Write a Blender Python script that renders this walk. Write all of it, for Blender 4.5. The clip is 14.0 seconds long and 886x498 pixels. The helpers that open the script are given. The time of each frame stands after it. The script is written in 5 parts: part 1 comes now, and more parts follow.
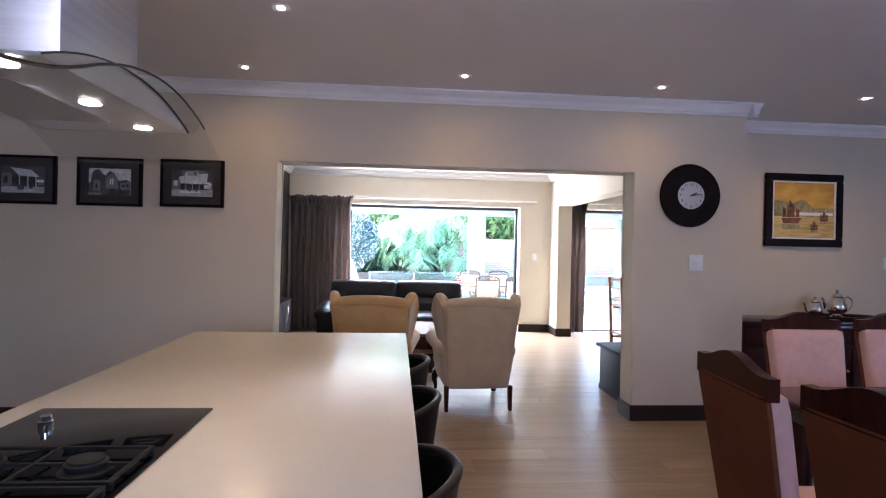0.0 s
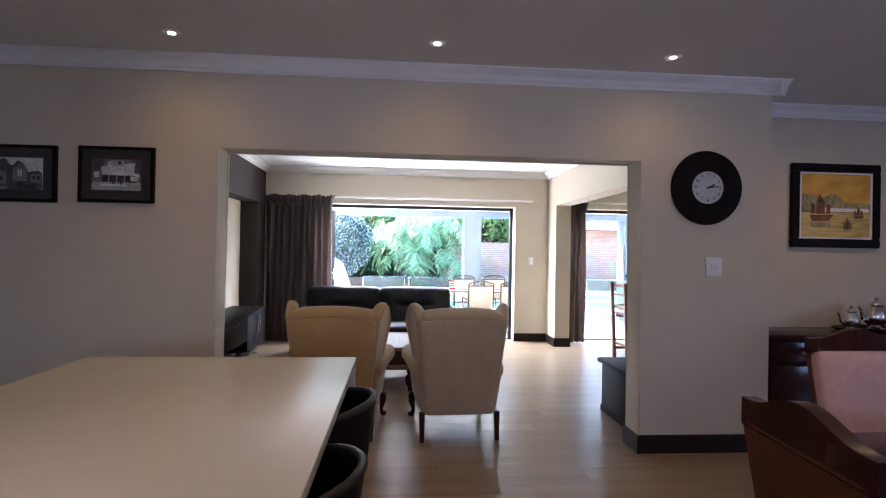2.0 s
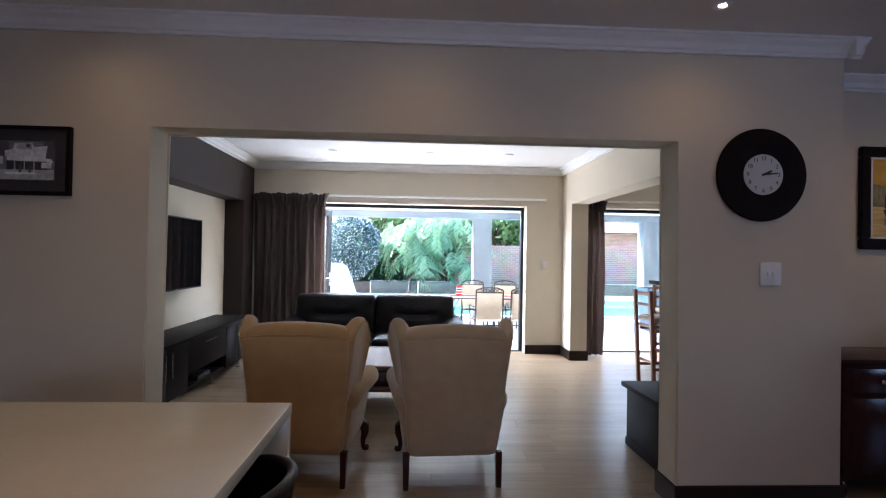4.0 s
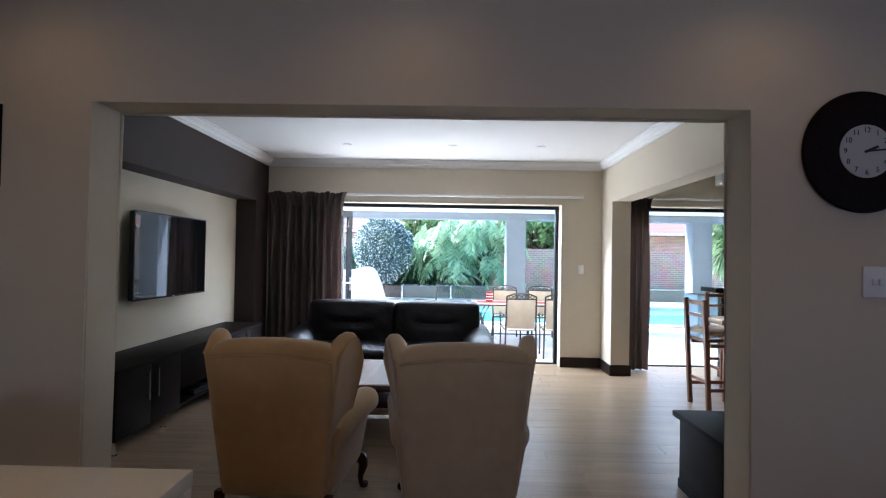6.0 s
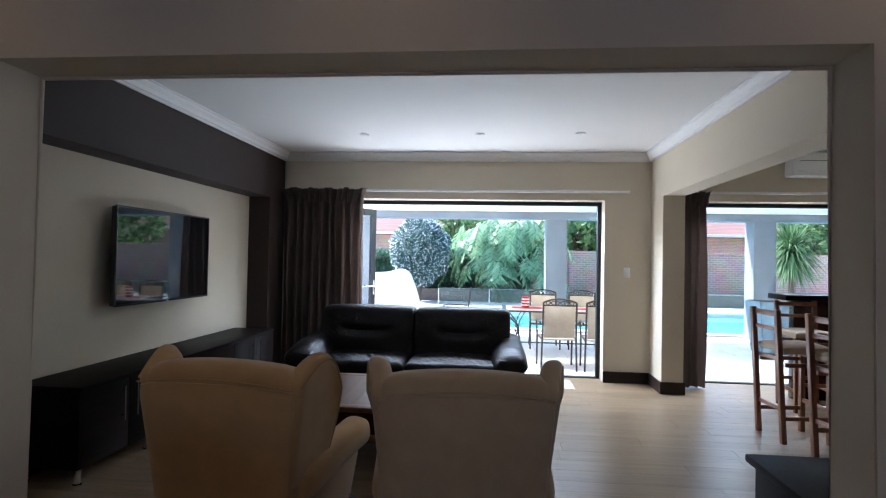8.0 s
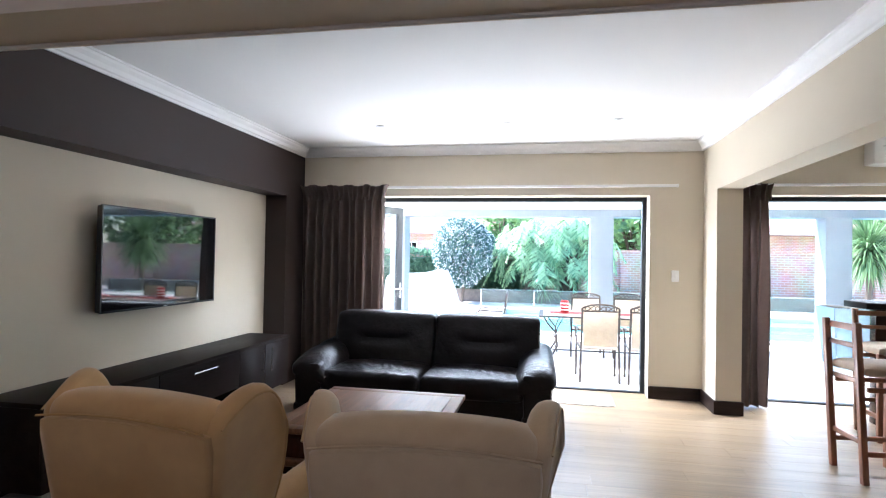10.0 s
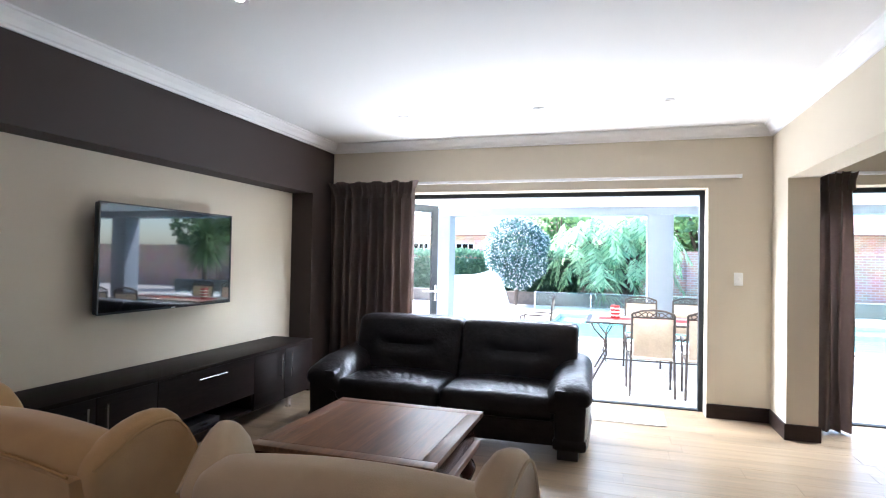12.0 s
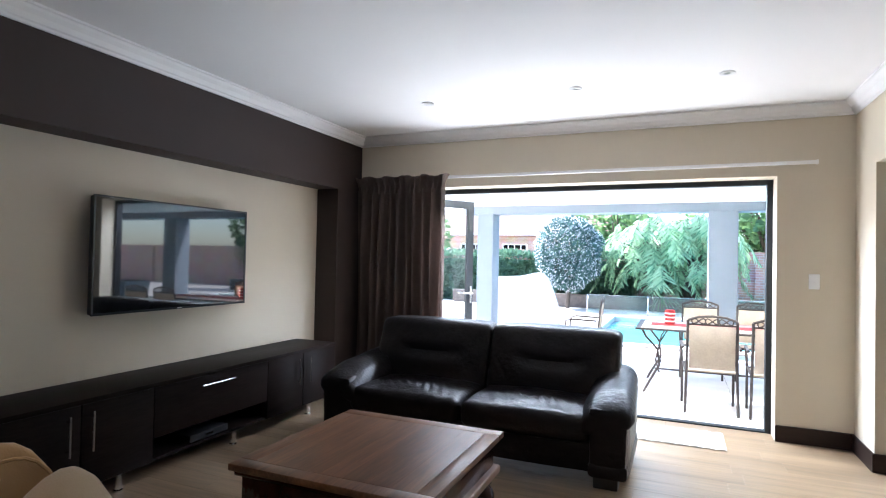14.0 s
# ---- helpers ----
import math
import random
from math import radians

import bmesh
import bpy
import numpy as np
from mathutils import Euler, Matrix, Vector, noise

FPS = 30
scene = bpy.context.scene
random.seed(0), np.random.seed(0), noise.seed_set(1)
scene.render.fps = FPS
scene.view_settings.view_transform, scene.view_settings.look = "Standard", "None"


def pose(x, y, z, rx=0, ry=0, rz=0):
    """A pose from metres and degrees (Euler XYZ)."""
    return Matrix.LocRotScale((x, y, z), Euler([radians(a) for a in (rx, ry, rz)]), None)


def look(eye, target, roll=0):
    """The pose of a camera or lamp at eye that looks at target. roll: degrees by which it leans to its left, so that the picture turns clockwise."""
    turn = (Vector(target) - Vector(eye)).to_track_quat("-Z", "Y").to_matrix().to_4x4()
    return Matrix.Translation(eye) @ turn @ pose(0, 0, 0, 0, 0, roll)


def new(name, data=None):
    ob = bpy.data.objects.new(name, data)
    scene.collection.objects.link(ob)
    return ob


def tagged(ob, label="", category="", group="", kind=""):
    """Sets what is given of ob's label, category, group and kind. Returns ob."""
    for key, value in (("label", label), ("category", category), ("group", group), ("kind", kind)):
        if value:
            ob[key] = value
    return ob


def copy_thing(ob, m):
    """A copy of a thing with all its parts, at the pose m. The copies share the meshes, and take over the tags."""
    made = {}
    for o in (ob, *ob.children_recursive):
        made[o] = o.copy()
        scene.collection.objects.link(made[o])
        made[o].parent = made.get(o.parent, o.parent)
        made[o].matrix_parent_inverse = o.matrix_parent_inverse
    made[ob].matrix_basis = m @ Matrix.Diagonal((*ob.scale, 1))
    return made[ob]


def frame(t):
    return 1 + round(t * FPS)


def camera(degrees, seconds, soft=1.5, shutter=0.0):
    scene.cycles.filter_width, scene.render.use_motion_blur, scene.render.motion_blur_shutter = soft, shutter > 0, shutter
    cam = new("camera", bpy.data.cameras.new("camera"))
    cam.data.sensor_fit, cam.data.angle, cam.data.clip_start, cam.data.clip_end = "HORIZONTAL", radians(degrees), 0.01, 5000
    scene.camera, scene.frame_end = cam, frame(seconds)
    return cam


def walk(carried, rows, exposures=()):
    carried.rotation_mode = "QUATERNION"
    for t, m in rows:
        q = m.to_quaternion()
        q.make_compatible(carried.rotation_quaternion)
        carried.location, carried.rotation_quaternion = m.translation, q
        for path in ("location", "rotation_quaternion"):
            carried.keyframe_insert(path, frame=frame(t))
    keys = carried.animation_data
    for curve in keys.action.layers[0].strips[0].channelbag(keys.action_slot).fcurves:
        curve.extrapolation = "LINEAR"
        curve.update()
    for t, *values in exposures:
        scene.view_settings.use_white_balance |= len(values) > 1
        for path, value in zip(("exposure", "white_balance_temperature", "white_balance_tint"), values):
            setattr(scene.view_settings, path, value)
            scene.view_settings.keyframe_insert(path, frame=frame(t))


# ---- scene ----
cam = camera(77.1, 14.0, soft=1.15)
PATH = [
    (0, (0.366, 0.316, 1.428), (0.531, 2.309, 1.422), 1.2),
    (0.5, (0.417, 0.475, 1.436), (0.583, 2.468, 1.428), 1.2),
    (1, (0.498, 0.66, 1.431), (0.664, 2.653, 1.431), 1.1),
    (1.5, (0.583, 0.817, 1.428), (0.743, 2.81, 1.432), 1.1),
    (2, (0.627, 0.993, 1.42), (0.785, 2.987, 1.428), 1.0),
    (2.5, (0.668, 1.193, 1.434), (0.822, 3.187, 1.442), 1.0),
    (5, (0.953, 2.057, 1.417), (0.998, 4.057, 1.444), 0.9),
    (5.5, (0.992, 2.202, 1.417), (1.001, 4.201, 1.445), 0.9),
    (6, (1.043, 2.383, 1.416), (1.007, 4.382, 1.447), 1.0),
    (6.5, (1.089, 2.559, 1.415), (1.004, 4.557, 1.447), 1.0),
    (7, (1.118, 2.725, 1.401), (0.988, 4.72, 1.435), 1.1),
    (7.5, (1.156, 2.914, 1.415), (0.992, 4.907, 1.45), 1.1),
    (8, (1.213, 3.053, 1.409), (1.02, 5.043, 1.446), 1.1),
    (10.5, (1.48, 3.717, 1.444), (1.056, 5.671, 1.477), 1.1),
    (11, (1.521, 3.842, 1.416), (1.051, 5.785, 1.456), 1.2),
    (11.5, (1.585, 3.959, 1.435), (1.056, 5.887, 1.469), 1.2),
    (12, (1.65, 4.076, 1.429), (1.058, 5.986, 1.463), 1.1),
    (12.5, (1.683, 4.205, 1.406), (1.044, 6.099, 1.444), 1.2),
    (13, (1.711, 4.34, 1.412), (1.026, 6.219, 1.45), 1.2),
    (13.5, (1.742, 4.445, 1.42), (1.01, 6.306, 1.455), 1.1),
    (14, (1.743, 4.563, 1.409), (0.963, 6.404, 1.445), 1.2),
]
EXPOSURES = [(0.0, 3.54, 5450, 18), (2.5, 2.72, 5450, 16), (5.0, 2.3, 5400, 13), (7.5, 1.76, 5300, 11), (8.2, 1.72, 5300, 11), (10.3, 2.95, 5500, 13), (11.0, 3.0, 5500, 13), (12.5, 2.7, 5500, 13), (14.0, 2.36, 5500, 13)]
walk(cam, [(t, look(eye, target, roll)) for t, eye, target, roll in PATH], EXPOSURES)

# ---- light ----
SUN_TO = Vector((-0.85, 0.28, 0.80)).normalized()
world = bpy.data.worlds.new("world")
scene.world = world
world.use_nodes = True
wn = world.node_tree
sky = wn.nodes.new("ShaderNodeTexSky")
sky.sky_type = "NISHITA"
sky.sun_disc = False
sky.sun_elevation = math.asin(SUN_TO.z)
sky.sun_rotation = math.atan2(SUN_TO.x, SUN_TO.y)
wn.nodes["Background"].inputs[1].default_value = 0.15
wn.links.new(sky.outputs[0], wn.nodes["Background"].inputs[0])

sun_data = bpy.data.lights.new("sun", "SUN")
sun_data.energy, sun_data.angle, sun_data.color = 5.0, radians(0.6), (1.0, 0.95, 0.88)
sun = new("sun", sun_data)
sun.matrix_world = look(SUN_TO * 40, (0, 0, 0))


def area_lamp(name, eye, target, sx, sy, watts, color):
    d = bpy.data.lights.new(name, "AREA")
    d.shape, d.size, d.size_y, d.energy, d.color = "RECTANGLE", sx, sy, watts, color
    o = new(name, d)
    o.matrix_world = look(eye, target)
    return o


# added lamps, hidden above the two garden openings: extra sky light under the patio roof
area_lamp("lounge_sky_fill", (0.9, 10.22, 2.29), (0.9, 8.2, 0.6), 3.0, 0.22, 85, (0.90, 0.96, 1.0))
area_lamp("bar_sky_fill", (5.0, 10.22, 2.29), (5.0, 8.2, 0.6), 3.0, 0.22, 85, (0.90, 0.96, 1.0))
# added lamp hidden behind the sofa, stands in for terrace bounce on the ceiling
area_lamp("lounge_bounce_fill", (0.38, 10.1, 0.36), (0.5, 7.6, 2.6), 1.8, 0.55, 12.5, (1.0, 0.99, 0.97))
# daylight of the kitchen's own windows, behind and beside the walk
area_lamp("kitchen_window_light", (0.6, -2.42, 1.55), (0.6, 0.0, 2.3), 1.9, 0.9, 3.3, (0.72, 0.68, 1.0))
area_lamp("dining_window_light", (7.16, 0.8, 1.50), (3.0, 1.8, 1.7), 1.2, 0.9, 3.0, (0.44, 0.58, 1.0))

# ---- materials ----
def material(name, color, rough=0.6, metal=0.0, vary=0.08, scale=6.0, bump=0.0, bump_scale=60.0, stretch=(1, 1, 1), rand=0.0,
             color2=None, coat=0.0, spec=0.5, rough_vary=0.05, sheen=0.0, detail=6.0):
    m = bpy.data.materials.new(name)
    m.use_nodes = True
    nt, N = m.node_tree, m.node_tree.nodes
    b = N["Principled BSDF"]
    b.inputs["Metallic"].default_value = metal
    b.inputs["Specular IOR Level"].default_value = spec
    b.inputs["Coat Weight"].default_value = coat
    b.inputs["Coat Roughness"].default_value = 0.08
    b.inputs["Sheen Weight"].default_value = sheen
    tc, mp = N.new("ShaderNodeTexCoord"), N.new("ShaderNodeMapping")
    mp.inputs["Scale"].default_value = stretch
    nt.links.new(tc.outputs["Object"], mp.inputs["Vector"])
    vec = mp.outputs["Vector"]
    info = N.new("ShaderNodeObjectInfo")
    if rand:
        off = N.new("ShaderNodeVectorMath")
        off.operation = "MULTIPLY_ADD"
        cmb = N.new("ShaderNodeCombineXYZ")
        for i in range(3):
            nt.links.new(info.outputs["Random"], cmb.inputs[i])
        off.inputs[1].default_value = (37.0, 53.0, 71.0)
        nt.links.new(cmb.outputs[0], off.inputs[0])
        nt.links.new(vec, off.inputs[2])
        vec = off.outputs[0]
    n1, n2 = N.new("ShaderNodeTexNoise"), N.new("ShaderNodeTexNoise")
    n1.inputs["Scale"].default_value, n1.inputs["Detail"].default_value = scale, detail
    n2.inputs["Scale"].default_value, n2.inputs["Detail"].default_value = scale * 0.13, 2.0
    for n in (n1, n2):
        nt.links.new(vec, n.inputs["Vector"])
    add = N.new("ShaderNodeMath")
    add.operation = "ADD"
    nt.links.new(n1.outputs["Fac"], add.inputs[0])
    nt.links.new(n2.outputs["Fac"], add.inputs[1])
    mr = N.new("ShaderNodeMapRange")
    mr.inputs["From Min"].default_value, mr.inputs["From Max"].default_value = 0.7, 1.3
    nt.links.new(add.outputs[0], mr.inputs["Value"])
    c = Vector(color)
    lo = c * (1 - vary)
    hi = Vector(color2) if color2 else c * (1 + vary)
    mix = N.new("ShaderNodeMix")
    mix.data_type = "RGBA"
    mix.inputs["A"].default_value, mix.inputs["B"].default_value = (*lo, 1), (*hi, 1)
    nt.links.new(mr.outputs["Result"], mix.inputs["Factor"])
    out = mix.outputs["Result"]
    if rand:
        hs = N.new("ShaderNodeHueSaturation")
        r2 = N.new("ShaderNodeMapRange")
        r2.inputs["To Min"].default_value, r2.inputs["To Max"].default_value = 1 - rand, 1 + rand
        nt.links.new(info.outputs["Random"], r2.inputs["Value"])
        nt.links.new(r2.outputs["Result"], hs.inputs["Value"])
        nt.links.new(out, hs.inputs["Color"])
        out = hs.outputs["Color"]
    nt.links.new(out, b.inputs["Base Color"])
    rr = N.new("ShaderNodeMapRange")
    rr.inputs["To Min"].default_value, rr.inputs["To Max"].default_value = max(0.0, rough - rough_vary), min(1.0, rough + rough_vary)
    nt.links.new(n1.outputs["Fac"], rr.inputs["Value"])
    nt.links.new(rr.outputs["Result"], b.inputs["Roughness"])
    if bump:
        n3, bp = N.new("ShaderNodeTexNoise"), N.new("ShaderNodeBump")
        n3.inputs["Scale"].default_value, n3.inputs["Detail"].default_value = bump_scale, 4.0
        bp.inputs["Strength"].default_value, bp.inputs["Distance"].default_value = bump, 0.01
        nt.links.new(vec, n3.inputs["Vector"])
        nt.links.new(n3.outputs["Fac"], bp.inputs["Height"])
        nt.links.new(bp.outputs["Normal"], b.inputs["Normal"])
    return m


def glass(name, color=(1, 1, 1), rough=0.0):
    m = bpy.data.materials.new(name)
    m.use_nodes = True
    N, nt = m.node_tree.nodes, m.node_tree
    N.remove(N["Principled BSDF"])
    tr, gl, mx, fr = N.new("ShaderNodeBsdfTransparent"), N.new("ShaderNodeBsdfGlossy"), N.new("ShaderNodeMixShader"), N.new("ShaderNodeLayerWeight")
    pw, ma = N.new("ShaderNodeMath"), N.new("ShaderNodeMath")
    pw.operation, ma.operation = "POWER", "MULTIPLY_ADD"
    pw.inputs[1].default_value, ma.inputs[1].default_value, ma.inputs[2].default_value = 4.0, 0.6, 0.03
    tr.inputs["Color"].default_value = (*color, 1)
    gl.inputs["Roughness"].default_value = rough
    nt.links.new(fr.outputs["Facing"], pw.inputs[0])
    nt.links.new(pw.outputs[0], ma.inputs[0])
    nt.links.new(ma.outputs[0], mx.inputs[0])
    nt.links.new(tr.outputs[0], mx.inputs[1])
    nt.links.new(gl.outputs[0], mx.inputs[2])
    nt.links.new(mx.outputs[0], N["Material Output"].inputs["Surface"])
    return m


def glowing(name, color, strength):
    m = bpy.data.materials.new(name)
    m.use_nodes = True
    b = m.node_tree.nodes["Principled BSDF"]
    b.inputs["Base Color"].default_value = (0.8, 0.8, 0.8, 1)
    b.inputs["Emission Color"].default_value = (*color, 1)
    b.inputs["Emission Strength"].default_value = strength
    return m


def brick_material(name, c1, c2, mortar):
    m = bpy.data.materials.new(name)
    m.use_nodes = True
    N, nt = m.node_tree.nodes, m.node_tree
    tc, mp, br = N.new("ShaderNodeTexCoord"), N.new("ShaderNodeMapping"), N.new("ShaderNodeTexBrick")
    mp.inputs["Rotation"].default_value = (radians(90), 0, 0)
    nt.links.new(tc.outputs["Object"], mp.inputs["Vector"])
    nt.links.new(mp.outputs[0], br.inputs["Vector"])
    br.inputs["Scale"].default_value = 1.0
    br.inputs["Brick Width"].default_value, br.inputs["Row Height"].default_value = 0.23, 0.083
    br.inputs["Mortar Size"].default_value = 0.012
    br.inputs["Color1"].default_value, br.inputs["Color2"].default_value, br.inputs["Mortar"].default_value = (*c1, 1), (*c2, 1), (*mortar, 1)
    nz = N.new("ShaderNodeTexNoise")
    nz.inputs["Scale"].default_value = 1.7
    nt.links.new(tc.outputs["Object"], nz.inputs["Vector"])
    mx = N.new("ShaderNodeMix")
    mx.data_type, mx.blend_type = "RGBA", "OVERLAY"
    mx.inputs["Factor"].default_value = 0.4
    nt.links.new(br.outputs["Color"], mx.inputs["A"])
    nt.links.new(nz.outputs["Color"], mx.inputs["B"])
    b = N["Principled BSDF"]
    b.inputs["Roughness"].default_value = 0.9
    nt.links.new(mx.outputs["Result"], b.inputs["Base Color"])
    bp = N.new("ShaderNodeBump")
    bp.inputs["Strength"].default_value, bp.inputs["Distance"].default_value = 0.6, 0.01
    bp.invert = True
    nt.links.new(br.outputs["Fac"], bp.inputs["Height"])
    nt.links.new(bp.outputs["Normal"], b.inputs["Normal"])
    return m


M_WALL = material("cream_wall_paint", (0.61, 0.54, 0.42), 0.8, vary=0.03, scale=2.0, bump=0.08, bump_scale=220)
M_DARKWALL = material("dark_brown_paint", (0.034, 0.021, 0.017), 0.7, vary=0.08, scale=3.0, bump=0.06, bump_scale=220)
M_CEIL = material("ceiling_paint", (0.80, 0.79, 0.77), 0.85, vary=0.015, scale=1.5, bump=0.03, bump_scale=150)
M_CORNICE = material("cornice_plaster", (0.82, 0.81, 0.80), 0.6, vary=0.02, scale=5.0)
M_PLANK = material("laminate_oak", (0.232, 0.162, 0.098), 0.32, vary=0.30, scale=5.0, stretch=(0.6, 13, 1), rand=0.05, bump=0.03, bump_scale=30, spec=0.5, rough_vary=0.06)
M_SUB = material("floor_gap", (0.12, 0.08, 0.05), 0.8)
M_BASE = material("dark_skirting_wood", (0.022, 0.013, 0.010), 0.4, spec=0.2, vary=0.25, scale=8, stretch=(1, 1, 8))
M_DARKWOOD = material("espresso_veneer", (0.011, 0.0072, 0.0062), 0.45, vary=0.35, scale=10, stretch=(8, 1, 8), spec=0.06)
M_MAHOG = material("mahogany", (0.036, 0.011, 0.008), 0.18, vary=0.35, scale=9, stretch=(3, 3, 1), coat=0.0, spec=0.35)
M_TABLEWOOD = material("walnut_table", (0.155, 0.076, 0.039), 0.38, vary=0.42, scale=7, stretch=(14, 0.9, 12), coat=0.03, rand=0.12)
M_TEAK = material("teak_stool", (0.20, 0.075, 0.035), 0.38, vary=0.3, scale=9, stretch=(8, 8, 1), coat=0.1)
M_LEATHER = material("black_brown_leather", (0.013, 0.011, 0.011), 0.34, vary=0.25, scale=12, bump=0.55, bump_scale=30, spec=0.15, rough_vary=0.06)
M_TUBLEATHER = material("dark_brown_leather", (0.022, 0.017, 0.015), 0.45, spec=0.25, vary=0.2, scale=14, bump=0.15, bump_scale=200)
M_VELVET = material("tan_velvet", (0.46, 0.285, 0.112), 0.85, vary=0.10, scale=14, bump=0.12, bump_scale=260, sheen=0.35)
M_VELVET2 = material("cream_velvet", (0.46, 0.352, 0.218), 0.85, vary=0.08, scale=14, bump=0.12, bump_scale=260, sheen=0.35)
M_PIPE = material("tan_piping", (0.43, 0.265, 0.105), 0.8, vary=0.1, scale=30)
M_PIPE2 = material("cream_piping", (0.44, 0.335, 0.21), 0.8, vary=0.1, scale=30)
M_CURTAIN = material("brown_curtain_fabric", (0.155, 0.110, 0.090), 0.85, vary=0.12, scale=30, bump=0.1, bump_scale=300, sheen=0.2)
M_QUARTZ = material("cream_quartz", (0.60, 0.555, 0.465), 0.24, vary=0.02, scale=90, spec=0.5, rough_vary=0.02)
M_WHITE = material("white_plastic", (0.80, 0.80, 0.79), 0.4, vary=0.02, scale=20)
M_WHITEPAINT = material("white_render", (0.80, 0.79, 0.77), 0.85, vary=0.04, scale=3, bump=0.1, bump_scale=60)
M_GREYPAINT = material("grey_render", (0.175, 0.20, 0.235), 0.8, vary=0.04, scale=3, bump=0.08, bump_scale=80)
M_STEEL = material("brushed_steel", (0.55, 0.55, 0.56), 0.24, metal=1.0, vary=0.06, scale=14, stretch=(1, 1, 0.05))
M_HOODSTEEL = material("hood_brushed_steel", (0.66, 0.66, 0.67), 0.30, metal=1.0, vary=0.08, scale=10, stretch=(1, 1, 60), bump=0.08, bump_scale=30)
M_HOODSTEEL.node_tree.nodes["Principled BSDF"].inputs["Anisotropic"].default_value = 0.8
M_CHROME = material("chrome", (0.75, 0.75, 0.76), 0.10, metal=1.0, vary=0.02)
M_SILVER = material("polished_silver", (0.78, 0.75, 0.70), 0.14, metal=1.0, vary=0.08, scale=25)
M_ALU = material("black_aluminium", (0.022, 0.024, 0.027), 0.6, vary=0.1, scale=8, spec=0.15)
M_BLACKGLASS = material("black_glass", (0.004, 0.004, 0.005), 0.05, vary=0.1, spec=0.12, rough_vary=0.01)
M_IRON = material("cast_iron", (0.010, 0.010, 0.011), 0.7, spec=0.2, vary=0.2, scale=40, bump=0.1, bump_scale=120)
M_SCREEN = material("tv_screen", (0.006, 0.007, 0.009), 0.03, vary=0.05, spec=1.0, rough_vary=0.005)
M_PLASTICBLACK = material("black_plastic", (0.014, 0.014, 0.015), 0.3, vary=0.1)
M_GLASS = glass("clear_glass", (0.98, 0.99, 0.99))
M_GLASSGREEN = glass("pool_glass", (0.86, 0.95, 0.93))
M_HOODGLASS = glass("smoked_hood_glass", (0.87, 0.90, 0.89))
M_LAMP = glowing("downlight_glow", (1.0, 0.84, 0.64), 7.0)
M_LAMPOFF = material("lamp_glass_off", (0.7, 0.7, 0.68), 0.2)


# ---- building blocks ----
def thing(name, label, category, m=None, group="", kind=""):
    o = new(name)
    o.empty_display_size = 0.1
    if m is not None:
        o.matrix_basis = m
    return tagged(o, label, category, group, kind)


def mesh_of(name, bm, mat, smooth=None):
    bmesh.ops.recalc_face_normals(bm, faces=bm.faces)
    me = bpy.data.meshes.new(name)
    bm.to_mesh(me)
    bm.free()
    me.materials.append(mat)
    if smooth is not None:
        me.polygons.foreach_set("use_smooth", [True] * len(me.polygons))
        me.set_sharp_from_angle(angle=radians(smooth))
    return me


def part(name, bm, mat, parent=None, label="", smooth=40):
    o = new(name, mesh_of(name, bm, mat, smooth))
    if parent is not None:
        o.parent = parent
    if label:
        o["label"] = label
    return o


def structure(name, bm, mat, label, category, smooth=None):
    return tagged(new(name, mesh_of(name, bm, mat, smooth)), label, category, kind="structure")


def box(bm, x0, x1, y0, y1, z0, z1):
    vs = [bm.verts.new((x, y, z)) for x in (x0, x1) for y in (y0, y1) for z in (z0, z1)]
    for f in ((0, 1, 3, 2), (4, 6, 7, 5), (0, 4, 5, 1), (2, 3, 7, 6), (0, 2, 6, 4), (1, 5, 7, 3)):
        bm.faces.new([vs[i] for i in f])
    return vs


def bbox(x0, x1, y0, y1, z0, z1, r=0.004, seg=2):
    """A box with rounded edges."""
    bm = bmesh.new()
    box(bm, x0, x1, y0, y1, z0, z1)
    if r:
        bmesh.ops.bevel(bm, geom=bm.edges[:], offset=r, segments=seg, affect="EDGES", profile=0.5, clamp_overlap=True)
    return bm


def rbox(sx, sy, sz, r, n=6, warp=None):
    """A soft block, centred, with n cuts a side, its corners rounded by r, then warped."""
    bm = bmesh.new()
    bmesh.ops.create_cube(bm, size=2.0)
    bmesh.ops.subdivide_edges(bm, edges=bm.edges[:], cuts=n, use_grid_fill=True)
    hx, hy, hz = sx / 2, sy / 2, sz / 2
    for v in bm.verts:
        q = []
        for c, h in zip(v.co, (hx, hy, hz)):
            # bring grid lines close to the edges so that the rounding is smooth
            c = math.copysign(abs(c) ** 0.8, c)
            q.append(c * h)
        p = Vector(q)
        inner = Vector((max(-hx + r, min(hx - r, p.x)), max(-hy + r, min(hy - r, p.y)), max(-hz + r, min(hz - r, p.z))))
        d = p - inner
        v.co = inner + d.normalized() * r if d.length > 1e-6 else p
        if warp:
            v.co = Vector(warp(v.co.copy()))
    return bm


